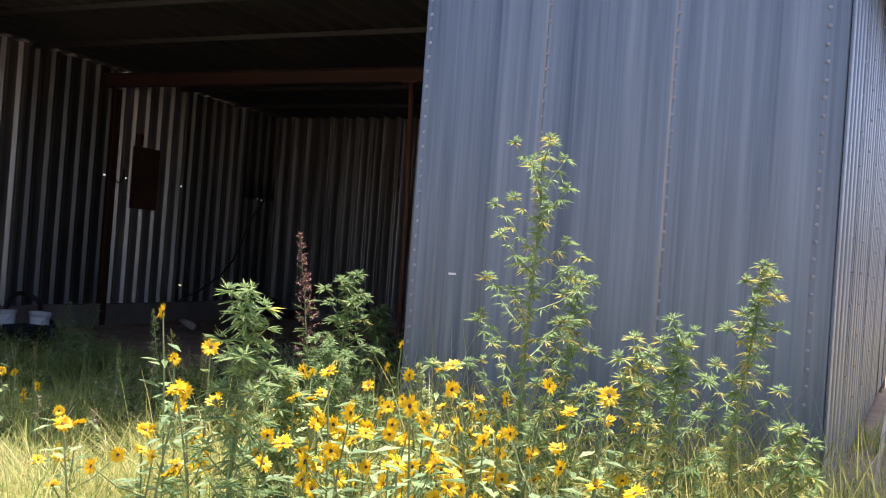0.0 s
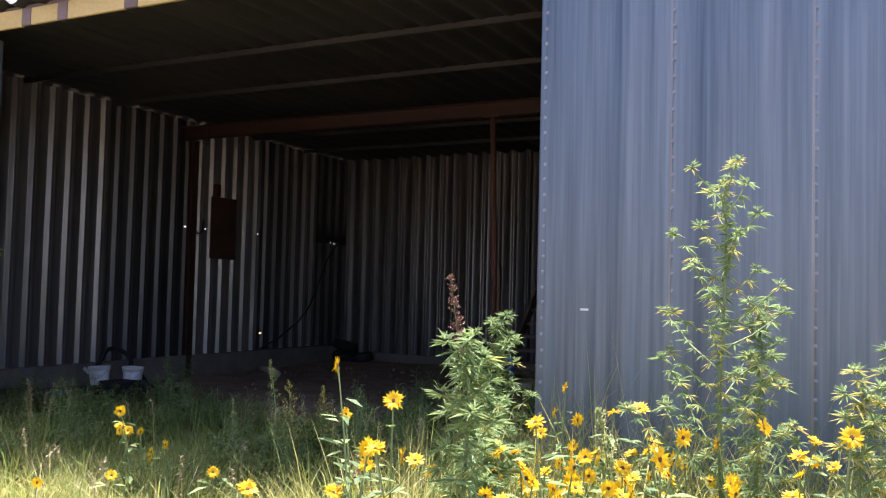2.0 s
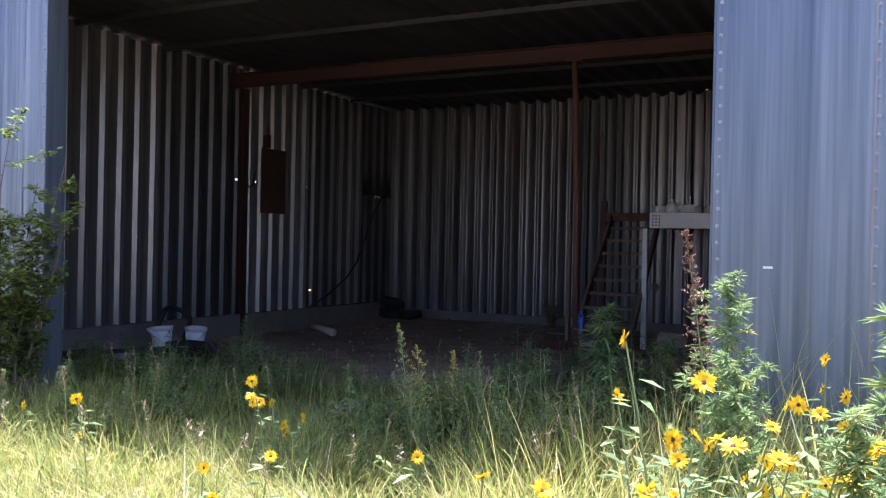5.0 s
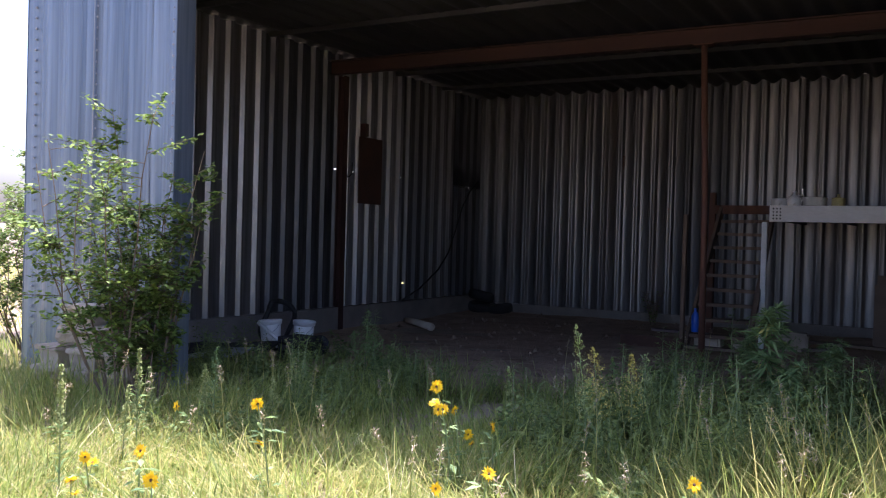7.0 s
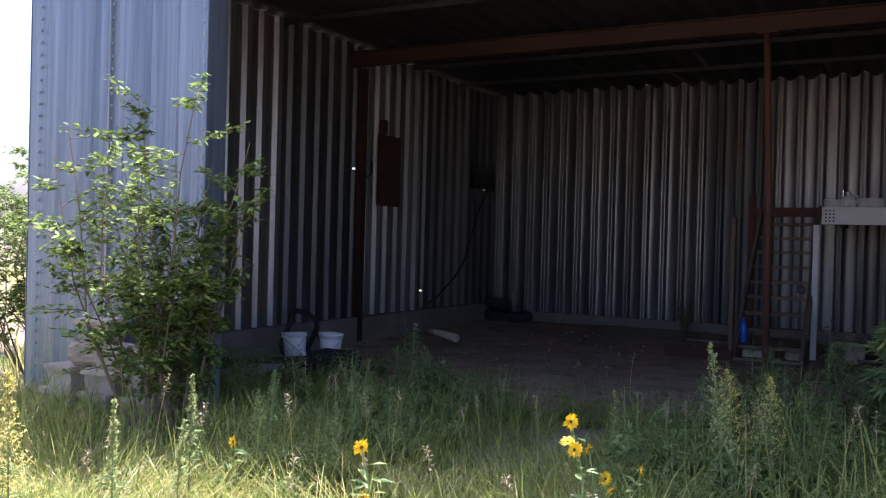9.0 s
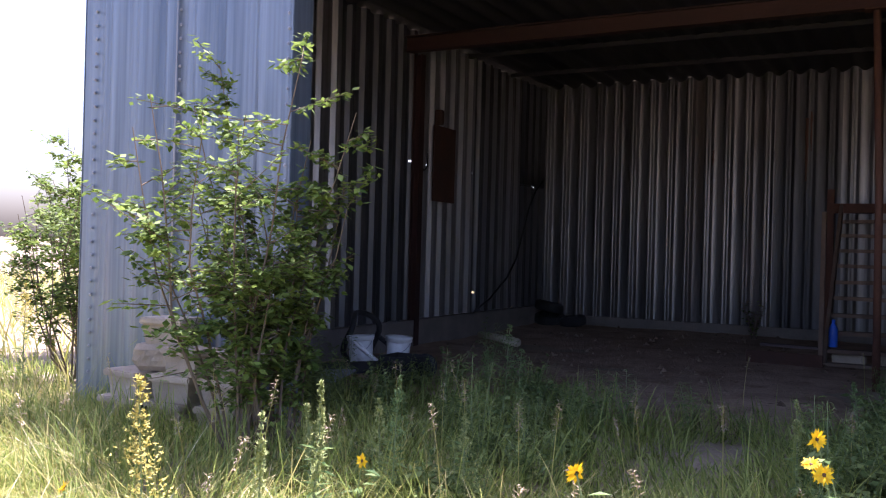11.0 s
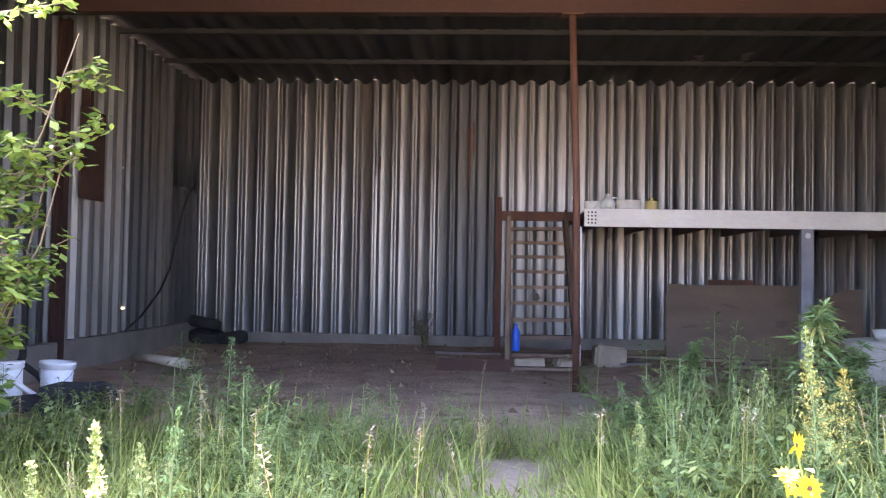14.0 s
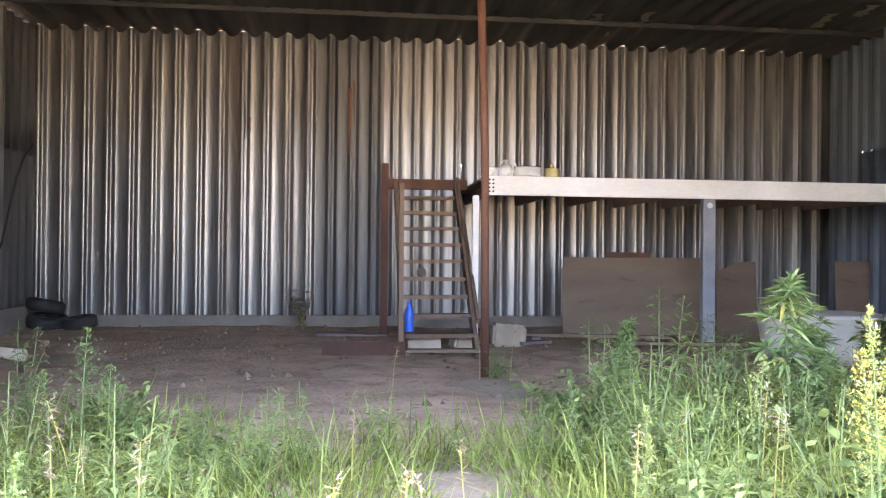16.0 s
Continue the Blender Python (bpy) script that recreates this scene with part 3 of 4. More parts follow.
    def tyre(x, y, z, rx, ry, R0=0.26):
        t = thing("tyre", (x, y, z), "worn black rubber tyre dumped in the corner", "tyre", "old tyres")
        w = 0.085
        prof = [(R0 * 0.6, -w * 0.8), (R0 * 0.8, -w), (R0 * 0.97, -w * 0.75), (R0, -w * 0.3), (R0, w * 0.3), (R0 * 0.97, w * 0.75), (R0 * 0.8, w), (R0 * 0.6, w * 0.8), (R0 * 0.66, 0), (R0 * 0.6, -w * 0.8)]
        ob = link("carcass", Geo().lathe(prof, n=28, m=pose(0, 0, 0, rx, ry)), M_BLACK, t, smooth=True)
        return t
    tyre(-10.15, 14.78, 0.16, 8, 5)
    tyre(-10.18, 14.8, 0.36, -6, 10, 0.24)
    tyre(-9.72, 14.7, 0.15, 4, -8, 0.22)
    # rusty plate and box on the side wall
    p = thing("wall_plate", (XL + 0.09, 11.45, 1.93), "dark rusted steel plate fixed to the side wall", "plate")
    link("plate", Geo().box((0, 0, 0.5), (0.02, 0.62, 1.02)), M_DRUST, p, bevel=0.004)
    link("bracket", Geo().box((0.03, -0.22, 1.11), (0.10, 0.10, 0.2)), M_DRUST, p, bevel=0.01)
    link("hook", Geo().tube([(0.02, -0.7, 0.45), (0.06, -0.66, 0.36), (0.05, -0.55, 0.42), (0.02, -0.5, 0.6)], 0.012, n=6), M_BLACK, p)
    c = Geo().tube([(XL + 0.10, 15.05, 2.5), (XL + 0.09, 14.75, 2.3), (XL + 0.10, 14.45, 2.0), (XL + 0.10, 14.2, 1.55), (XL + 0.11, 13.95, 1.15), (XL + 0.11, 13.6, 0.85), (XL + 0.11, 13.0, 0.55), (XL + 0.13, 12.4, 0.37)], 0.015, n=7)
    tagged(link("hose", c, M_BLACK, smooth=True), "black hose hanging down along the side wall", "hose")

def bucket(x, y, z, lab, tilt=0):
    t = thing("bucket", (x, y, z), lab, "bucket", "white buckets")
    t.rotation_euler[1] = radians(tilt)
    r, h = 0.13, 0.27
    link("body", Geo().lathe([(0.001, 0), (r * 0.84, 0), (r * 0.86, 0.008), (r * 0.98, h), (r * 0.94, h), (r * 0.82, 0.015), (0.001, 0.015)], n=28), M_PLASTIC, t, smooth=True)
    link("rim", Geo().lathe([(r * 0.97, h - 0.05), (r * 1.05, h - 0.045), (r * 1.04, h - 0.02), (r * 1.08, h - 0.015), (r * 1.07, h + 0.004), (r * 0.96, h + 0.004)], n=28), M_PLASTIC, t, smooth=True)
    hd = [(r * 1.05 * math.cos(a), -0.10 * math.sin(a), h - 0.05 - 0.12 * math.sin(a)) for a in np.linspace(0, math.pi, 11)]
    link("handle", Geo().tube(hd, 0.0035, n=5), M_GREY, t)

def scrap():
    bucket(-9.38, 8.55, 0.11, "white plastic bucket with a wire handle among scrap", 3)
    bucket(-9.60, 8.22, 0.13, "dirty white plastic bucket beside scrap metal", -4)
    t = thing("hose_coil", (-9.95, 8.75, 0.0), "black rubber hose loop standing behind the buckets", "hose")
    ring = [(0.05 * math.sin(3 * a), 0.30 * math.cos(a), 0.30 + 0.28 * math.sin(a)) for a in np.linspace(0, 2 * math.pi, 26)]
    link("loop", Geo().tube(ring, 0.032, n=8), M_BLACK, t, smooth=True)
    link("tail", Geo().tube([(0.05, 0.28, 0.3), (0.1, 0.42, 0.2), (0.16, 0.5, 0.06), (0.3, 0.5, 0.03)], 0.028, n=7), M_BLACK, t, smooth=True)
    s = thing("machine_frame", (-9.28, 8.0, 0.04), "tangled scrap of pale and black metal parts", "scrap")
    for a, b, r, mt in (((-0.25, -0.1, 0.36), (0.12, 0.0, 0.08), 0.022, M_WHITE), ((-0.05, 0.05, 0.1), (0.3, 0.1, 0.06), 0.02, M_GREY), ((0.0, -0.15, 0.05), (0.28, 0.15, 0.2), 0.018, M_BLACK), ((0.05, -0.2, 0.14), (0.35, 0.05, 0.05), 0.025, M_WHITE)):
        link("rod", Geo().tube([a, b], r, n=8), mt, s, smooth=True)
    link("housing", Geo().box((0.15, 0.0, 0.08), (0.24, 0.2, 0.13), pose(0, 0, 0, 15, 20, 30)), M_BLACK, s, bevel=0.02)
    link("wheel", Geo().lathe([(0.03, -0.03), (0.11, -0.03), (0.12, 0), (0.11, 0.03), (0.03, 0.03), (0.03, -0.03)], (0.42, 0.2, 0.12), 20, pose(0, 0, 0, 80, 10, 20)), M_BLACK, s, smooth=True)
    for x, y, l, t2, mt in ((-9.7, 7.5, 1.3, 20, M_BLACK), (-9.5, 7.1, 0.9, 8, M_GREY), (-9.9, 7.0, 0.8, 60, M_BLACK)):
        o = tagged(link("sheet_scrap", Geo().box((0, 0, 0), (l, 0.4, 0.02)), mt, bevel=0.004), "dark bent scrap sheet lying in the weeds", "scrap", "scrap sheets")
        o.matrix_basis = pose(x, y, 0.13, 7, -5, t2)
    c = thing("plastic_crate", (-8.95, 7.95, 0.02), "black plastic crate half hidden in weeds", "crate")
    for i in range(4):
        a = i * math.pi / 2
        for k in range(3):
            link("slat", Geo().box((0.17 * math.cos(a), 0.17 * math.sin(a), 0.05 + k * 0.09), (0.012 if i % 2 == 0 else 0.34, 0.34 if i % 2 == 0 else 0.012, 0.06)), M_BLACK, c)
    link("base", Geo().box((0, 0, 0.01), (0.34, 0.34, 0.015)), M_BLACK, c)

def tank():
    t = thing("bathtub", (-1.45, 11.15, 0.03), "stained cream-white bathtub lying on the dirt", "bathtub")
    g = Geo()
    n, prof = 36, [(0.001, 0.0), (0.74, 0.0), (0.86, 0.09), (0.92, 0.30), (0.95, 0.43), (1.0, 0.455), (1.0, 0.485), (0.9, 0.495), (0.6, 0.515), (0.001, 0.525)]
    pts = []
    for r, z in prof:
        for j in range(n):
            a = 2 * math.pi * j / n
            c, s = math.cos(a), math.sin(a)
            pts.append((0.72 * r * math.copysign(abs(c) ** 0.6, c), 0.36 * r * math.copysign(abs(s) ** 0.6, s), z + 0.015 * noise.noise((c * 2, s * 2, z * 3))))
    g.add(pts, [(i * n + j, i * n + (j + 1) % n, (i + 1) * n + (j + 1) % n, (i + 1) * n + j) for i in range(len(prof) - 1) for j in range(n)])
    link("shell", g, M_TANK, t, smooth=True)
    p = thing("basin", (-1.78, 11.1, 0.54), "small white enamel basin on the bathtub", "basin")
    link("bowl", Geo().lathe([(0.001, 0), (0.10, 0), (0.13, 0.05), (0.145, 0.10), (0.155, 0.103), (0.14, 0.10), (0.12, 0.04), (0.001, 0.02)], n=24), M_PLASTIC, p, smooth=True)

def blocks():
    rb = random.Random(5)
    def block(x, y, z, turn, broken=False):
        o = thing("wall_block", (x, y, z), "broken weathered tan block in a loose stack" if broken else "weathered tan concrete wall block with a lipped top", "concrete block", "stacked blocks", turn=turn)
        L, W, H = (0.30, 0.24, 0.19) if broken else (0.31 + rb.uniform(-0.02, 0.02), 0.24, 0.188)
        nx, nz, g = 9, 5, Geo()
        seed = rb.uniform(0, 90)
        ring = []
        for k in range(nz + 1):
            f = k / nz
            inset = 0.016 * (1 - f) + (0.03 * (2 * f - 1) ** 4 if broken else 0)
            w, d = L / 2 - inset, W / 2 - inset
            loop = [(-w + 2 * w * i / nx, -d) for i in range(nx)] + [(w, -d + 2 * d * i / nx) for i in range(nx)] + [(w - 2 * w * i / nx, d) for i in range(nx)] + [(-w, d - 2 * d * i / nx) for i in range(nx)]
            for px, py in loop:
                q = 1 + (0.16 if broken else 0.05) * noise.noise((px * 14 + seed, py * 14, f * 3))
                ring.append((px * q, py * q, f * (H - (0 if broken else 0.048))))
        n = 4 * nx
        g.add(ring, [(k * n + i, k * n + (i + 1) % n, (k + 1) * n + (i + 1) % n, (k + 1) * n + i) for k in range(nz) for i in range(n)] + [tuple(range(n - 1, -1, -1)), tuple(nz * n + i for i in range(n))])
        link("body", g, M_BLOCK, o)
        if not broken:
            link("lip", Geo().box((rb.uniform(-0.008, 0.008), -0.012, H - 0.024), (L + 0.045, W + 0.03, 0.046)), M_BLOCK, o, bevel=0.009)
    for x, y, z, t, br in ((-9.70, 5.34, 0, 3, 0), (-9.27, 5.36, 0, -4, 0), (-8.86, 5.40, 0, 6, 0), (-9.63, 5.33, 0.189, -6, 0), (-9.22, 5.35, 0.189, 5, 0), (-8.82, 5.40, 0.189, -3, 0),
                           (-9.47, 5.38, 0.378, 24, 1), (-9.12, 5.36, 0.378, -8, 0), (-8.72, 5.41, 0.378, 9, 0), (-9.40, 5.42, 0.567, 12, 0)):
        block(x + 0.02, y, z, t, bool(br))

post_and_beam()
wall_column()
stairs()
loft()
clutter()
scrap()
tank()
blocks()

# ---- plants ----
def way(az, el):
    return Vector((math.cos(az) * math.cos(el), math.sin(az) * math.cos(el), math.sin(el)))

def blades(name, label, mat, spots, lo, hi, width, bend, kind="stuff", tilt=(0.0, 0.7)):
    """One mesh of many bent, tapered grass blades. spots: rows of x, y, height factor."""
    rg = np.random.default_rng(len(spots))
    n = len(spots)
    P = np.array(spots)
    h = rg.uniform(lo, hi, n) * P[:, 2] * rg.choice([0.7, 1.0, 1.0, 1.25], n)
    # neighbours lean roughly alike, as in tufts
    lay = np.sin(P[:, 0] * 2.3 + 1.3 * np.sin(P[:, 1] * 3.1)) * 2.2 + np.cos(P[:, 1] * 2.7 + P[:, 0]) * 1.6
    az = lay + rg.normal(0, 1.1, n)
    d = np.stack([np.cos(az), np.sin(az), np.zeros(n)], 1)
    tw = az + rg.uniform(0.9, 2.2, n)
    s = np.stack([np.cos(tw), np.sin(tw), np.zeros(n)], 1) * (width * rg.uniform(0.6, 1.4, n))[:, None] / 2
    c = np.stack([P[:, 0], P[:, 1], np.full(n, -0.02)], 1)
    th = rg.uniform(tilt[0], tilt[1], n)
    kap = rg.uniform(0.15, 2.0, n) ** 1.2 * bend
    V = np.zeros((n, 7, 3))
    last = 0.0
    for k, (f, w) in enumerate(((0.0, 0.8), (0.4, 1.0), (0.75, 0.7), (1.0, 0.0))):
        a = np.minimum(th + kap * (f + last) / 2, 2.1)
        step = (h * (f - last))[:, None]
        c = c + step * (d * np.sin(a)[:, None] + np.array([0, 0, 1.0]) * np.cos(a)[:, None])
        c[:, 2] = np.maximum(c[:, 2], 0.012 if k else -0.02)
        if k < 3:
            V[:, 2 * k], V[:, 2 * k + 1] = c - s * w, c + s * w
        else:
            V[:, 6] = c
        last = f
    o = np.arange(n)[:, None] * 7
    quads = np.concatenate([o + [0, 1, 3, 2], o + [2, 3, 5, 4]], 1).reshape(-1, 4)
    tris = o + [4, 5, 6]
    me = bpy.data.meshes.new(name)
    me.vertices.add(n * 7)
    me.vertices.foreach_set("co", V.reshape(-1))
    me.loops.add(quads.size + tris.size)
    me.loops.foreach_set("vertex_index", np.concatenate([quads.reshape(-1), tris.reshape(-1)]).astype(np.int32))
    nq, nt = len(quads), len(tris)
    me.polygons.add(nq + nt)
    me.polygons.foreach_set("loop_start", np.concatenate([np.arange(nq) * 4, nq * 4 + np.arange(nt) * 3]).astype(np.int32))
    me.update(calc_edges=True)
    me.materials.append(mat)
    return tagged(new(name, me), label, "grass", kind=kind)

def grass():
    rg = np.random.default_rng(3)
    def scatter(n, x0, x1, y0, y1, keep):
        xs, ys = rg.uniform(x0, x1, n), rg.uniform(y0, y1, n)
        out = []
        for x, y in zip(xs, ys):
            k = keep(x, y)
            if k > 0.05:
                out.append((x, y, k))
        return out
    def patch(x, y):
        return 0.5 + 0.5 * noise.noise((x * 0.9, y * 0.9, 9))
    bare = lambda x, y: math.hypot((x + 5.82) / 0.30, (y - 6.6) / 0.28) + 1.1 * noise.noise((x * 3, y * 3, 2))
    def dry(x, y):
        e = 4.9 + 0.5 * noise.noise((x * 0.7, 1, 4)) + (0.6 if x < -9 else 0)
        if y > e + R.random() * 0.6:
            return 0
        return 0.55 + 0.6 * patch(x, y)
    def green(x, y):
        edge = 8.5 + 0.8 * noise.noise((x * 0.6, 7, 1)) + (1.4 if x > -4.2 else 0) - (0.5 if -7.0 < x < -5.2 else 0)
        if x < -9: edge -= 1.3
        if y > edge or R.random() > 1.25 - max(0, y - edge + 2.0) * 0.5 or bare(x, y) < 1:
            return 0
        if EDGE_R < x and YF - 0.12 < y < 9 or x < EDGE_L and YF - 0.1 < y < YF + 0.1:
            return 0
        k = 0.55 + 0.7 * patch(x + 20, y)
        if -6.2 < x < -5.5 and 5.2 < y < 6.5: k *= 0.65
        if y > 6.4: k *= 1.0 - 0.28 * min(1, (y - 6.4) / 2)
        if x > -4.8 and y > 5: k *= 1.25
        return k if y > 4.2 else k * 0.75
    blades("dry_grass", "sunlit straw-yellow dry grass matted before the shed", M_DRY, scatter(80000, -13.5, 2.5, 1.4, 6.2, dry) + scatter(26000, -13.5, 4, -4, 1.4, lambda x, y: 0.5 + 0.5 * patch(x, y)), 0.16, 0.46, 0.0045, 1.25, tilt=(0.15, 1.1))
    blades("fallen_straw", "long pale straw laid over by the wind", M_STRAW, scatter(9000, -12, 1.0, 2.2, 5.1, lambda x, y: dry(x, y) * (0.4 + patch(x * 2, y * 2))), 0.30, 0.65, 0.004, 0.8, tilt=(0.7, 1.35))
    blades("green_grass", "long green grass and weeds creeping into the shed", M_GRASS, scatter(84000, -10.3, 1.5, 2.2, 10.2, green), 0.15, 0.50, 0.006, 1.15)
    def tall(x, y):
        if y > YF - 0.15 or R.random() > 0.9 - 0.35 * max(0, -2.9 - x):
            return 0
        return (0.65 + 0.6 * patch(x * 1.7, y * 1.7)) * (0.75 + 0.09 * y) * (1 - 0.3 * max(0, min(1, -2.4 - x)))
    blades("tall_grass", "tall tangled pale grass before the steel wall", M_DRY, scatter(34000, -3.6, 1.6, 2.3, 5.6, tall), 0.35, 0.85, 0.005, 0.9, tilt=(0.1, 0.9))
    blades("tall_green_grass", "tall green grass among the sunflowers", M_GRASS, scatter(26000, -3.6, 1.6, 2.3, 5.6, tall), 0.35, 0.80, 0.005, 0.9, tilt=(0.1, 0.8))
    blades("short_turf", "short green undergrowth between the taller blades", M_GRASS, scatter(60000, -14, 3, 1.0, 7.5, lambda x, y: green(x, y) and 1.0), 0.06, 0.20, 0.010, 0.6)
    blades("far_grass", "dry field grass beyond the shed", M_DRY, scatter(14000, -30, -10.7, 5, 30, lambda x, y: 1.0) + scatter(9000, 1.0, 9, 5, 30, lambda x, y: 1.0), 0.25, 0.6, 0.016, 0.5)

def seed_stalk(x, y, h, mat, label):
    t = thing("seed_stalk", (x, y, 0), label, "grass stalk", "seed stalks")
    a = rnd(0, 6.28)
    lean = Vector((math.cos(a), math.sin(a), 0)) * rnd(0.05, 0.2) * h
    pts = [lean * f ** 2 + Vector((0, 0, h * f)) for f in (0, 0.35, 0.7, 1.0)]
    link("stem", Geo().tube(pts, 0.003, 0.0015, 4), M_DRY, t)
    g = Geo()
    for i in range(34):
        f = rnd(0.78, 1.03)
        p = lean * f ** 2 + Vector((0, 0, h * f))
        w = way(rnd(0, 6.28), rnd(-0.3, 0.9))
        g.leaf(p, w, w.cross(Vector((0.1, 0.2, 1))).normalized(), rnd(0.015, 0.04), 0.007, 0.2)
    link("seed_head", g, mat, t)

def palmate(g, p, az, size, n=6, lift=0.1):
    """A hand of narrow leaflets spreading from p."""
    for i in range(n):
        a = az + (i - (n - 1) / 2) * 0.62 + R.uniform(-0.15, 0.15)
        w = way(a, lift + R.uniform(-0.5, 0.25))
        s = w.cross(Vector((R.uniform(-0.3, 0.3), R.uniform(-0.3, 0.3), 1))).normalized()
        g.leaf(p, w, s, size * (1 - 0.13 * abs(i - (n - 1) / 2)) * R.uniform(0.8, 1.15), size * 0.15, 0.22)

def hemp(x, y, h, spread, label, seed, yellow=0.12, low=0.15, dens=1.0, leafy=1.0):
    global R
    R = random.Random(seed)
    t = thing("hemp_plant", (x, y, 0), label, "weed", "wild hemp")
    st, gr, ye = Geo(), Geo(), Geo()
    lean = Vector((rnd(-0.06, 0.06), rnd(-0.05, 0.05), 0)) * h
    at = lambda f: lean * f * f + Vector((0.012 * math.sin(9 * f), 0.012 * math.cos(7 * f), h * f))
    st.tube([at(f) for f in np.linspace(0, 1, 8)], 0.009 + 0.004 * h, 0.003, 6)
    nb = int(15 * h * dens) + 5
    for i in range(nb):
        f = low + (1 - low) * (i + 0.5) / nb
        p, az = at(f), i * 2.4 + rnd(-0.4, 0.4)
        reach = spread * (1.15 - f) ** 0.75 * rnd(0.55, 1.1)
        w = way(az, rnd(0.45, 0.9))
        e = p + w * reach
        mid = (p + e) / 2 - Vector((0, 0, 0.05 * reach))
        st.tube([p, mid, e], 0.0045, 0.002, 4)
        k = max(2, int(reach / 0.055))
        for j in range(k + 1):
            q = p.lerp(mid, min(1, 2 * j / k)) if j < k / 2 else mid.lerp(e, 2 * j / k - 1)
            for _ in range(2 if j < k else 4):
                palmate(ye if R.random() < yellow else gr, q, rnd(0, 6.28), rnd(0.045, 0.088) * leafy, R.choice((4, 5, 5, 6)), 0.25 if j == k else -0.1)
        for _ in range(3):
            palmate(gr, e + way(rnd(0, 6), 0.7) * 0.015, rnd(0, 6.28), 0.05 * leafy, 5, 0.9)
    for i in range(16):
        q = at(1 - 0.012 * i)
        palmate(gr, q, i * 2.4, (0.035 + 0.004 * i) * leafy, 5, 0.8 - 0.04 * i)
    link("stem", st, M_STEM, t)
    link("foliage", gr, M_HEMP, t)
    if ye.v:
        link("yellow_foliage", ye, M_HEMPY, t, "yellowing older leaves")

def spike_weed(x, y, h, mat, label, seed, width=0.12, name="goldenrod", start=0.35):
    global R
    R = random.Random(seed)
    t = thing(name, (x, y, 0), label, "weed", "tall weeds")
    lean = Vector((rnd(-0.1, 0.1), rnd(-0.05, 0.05), 0)) * h
    at = lambda f: lean * f * f + Vector((0, 0, h * f))
    link("stem", Geo().tube([at(f) for f in np.linspace(0, 1, 6)], 0.006, 0.002, 5), M_STEM, t)
    g, lf = Geo(), Geo()
    for i in range(int(95 * (1 - start) * h / 0.6) + 30):
        f = start + (1 - start) * R.random() ** 0.9
        sp = width * (1.05 - f) / (1 - start) * rnd(0.5, 1.1)
        az = rnd(0, 6.28)
        b, e = at(f), at(f) + way(az, rnd(0.3, 0.9)) * sp
        for k in range(7):
            q = b.lerp(e, rnd(0.2, 1.05))
            w = way(rnd(0, 6.28), rnd(-0.2, 1.2))
            g.leaf(q, w, w.cross(Vector((0.2, 0.1, 1))).normalized(), rnd(0.008, 0.02), rnd(0.006, 0.011), 0)
    for i in range(int(40 * h)):
        f = rnd(0.05, start + 0.25)
        w = way(rnd(0, 6.28), rnd(0.1, 0.7))
        lf.leaf(at(f), w, w.cross(Vector((0, 0, 1))).normalized(), rnd(0.05, 0.11), 0.013, 0.25)
    tagged(link("bloom", g, mat, t), kind="stuff")
    link("foliage", lf, M_HEMP, t)

FLOWER = {}
def flower_head(parent, p, face, size):
    """A head of two rings of petals with a dark disc; meshes are shared."""
    k = R.randrange(4)
    if k not in FLOWER:
        g = Geo()
        n = 13
        for ring, ln, el in ((0, 1.0, 0.12), (1, 0.85, 0.38)):
            for i in range(n):
                a = (i + ring * 0.5) / n * 6.283 + R.uniform(-0.1, 0.1)
                w = way(a, el + R.uniform(-0.35, 0.2))
                s = w.cross(Vector((0, 0, 1))).normalized()
                b = w * 0.17
                L, W = 0.88 * ln * R.uniform(0.85, 1.1), 0.30
                g.add([b - s * 0.05, b + s * 0.05, b + w * L * 0.5 + s * W / 2 + Vector((0, 0, 0.04)), b + w * L, b + w * L * 0.5 - s * W / 2 + Vector((0, 0, 0.04))], [(0, 1, 2, 4), (4, 2, 3)])
        d = Geo().lathe([(0.18, -0.08), (0.21, 0.02), (0.18, 0.08), (0.10, 0.11), (0.001, 0.115)], n=12)
        ms = []
        for nm, gg, mt in (("petal_ring", g, M_PETAL), ("disc", d, M_DISC)):
            me = bpy.data.meshes.new(nm)
            me.from_pydata(gg.v, [], gg.f)
            me.materials.append(mt)
            ms.append(me)
        FLOWER[k] = ms
    pe = new("petal_ring", FLOWER[k][0])
    pe.parent = parent
    q = Vector(face).to_track_quat("Z", "Y").to_matrix().to_4x4()
    pe.matrix_basis = Matrix.Translation(p) @ q @ Matrix.Rotation(R.uniform(0, 6), 4, "Z") @ Matrix.Diagonal((size, size, size, 1))
    di = new("disc", FLOWER[k][1])
    di.parent = pe
    return pe

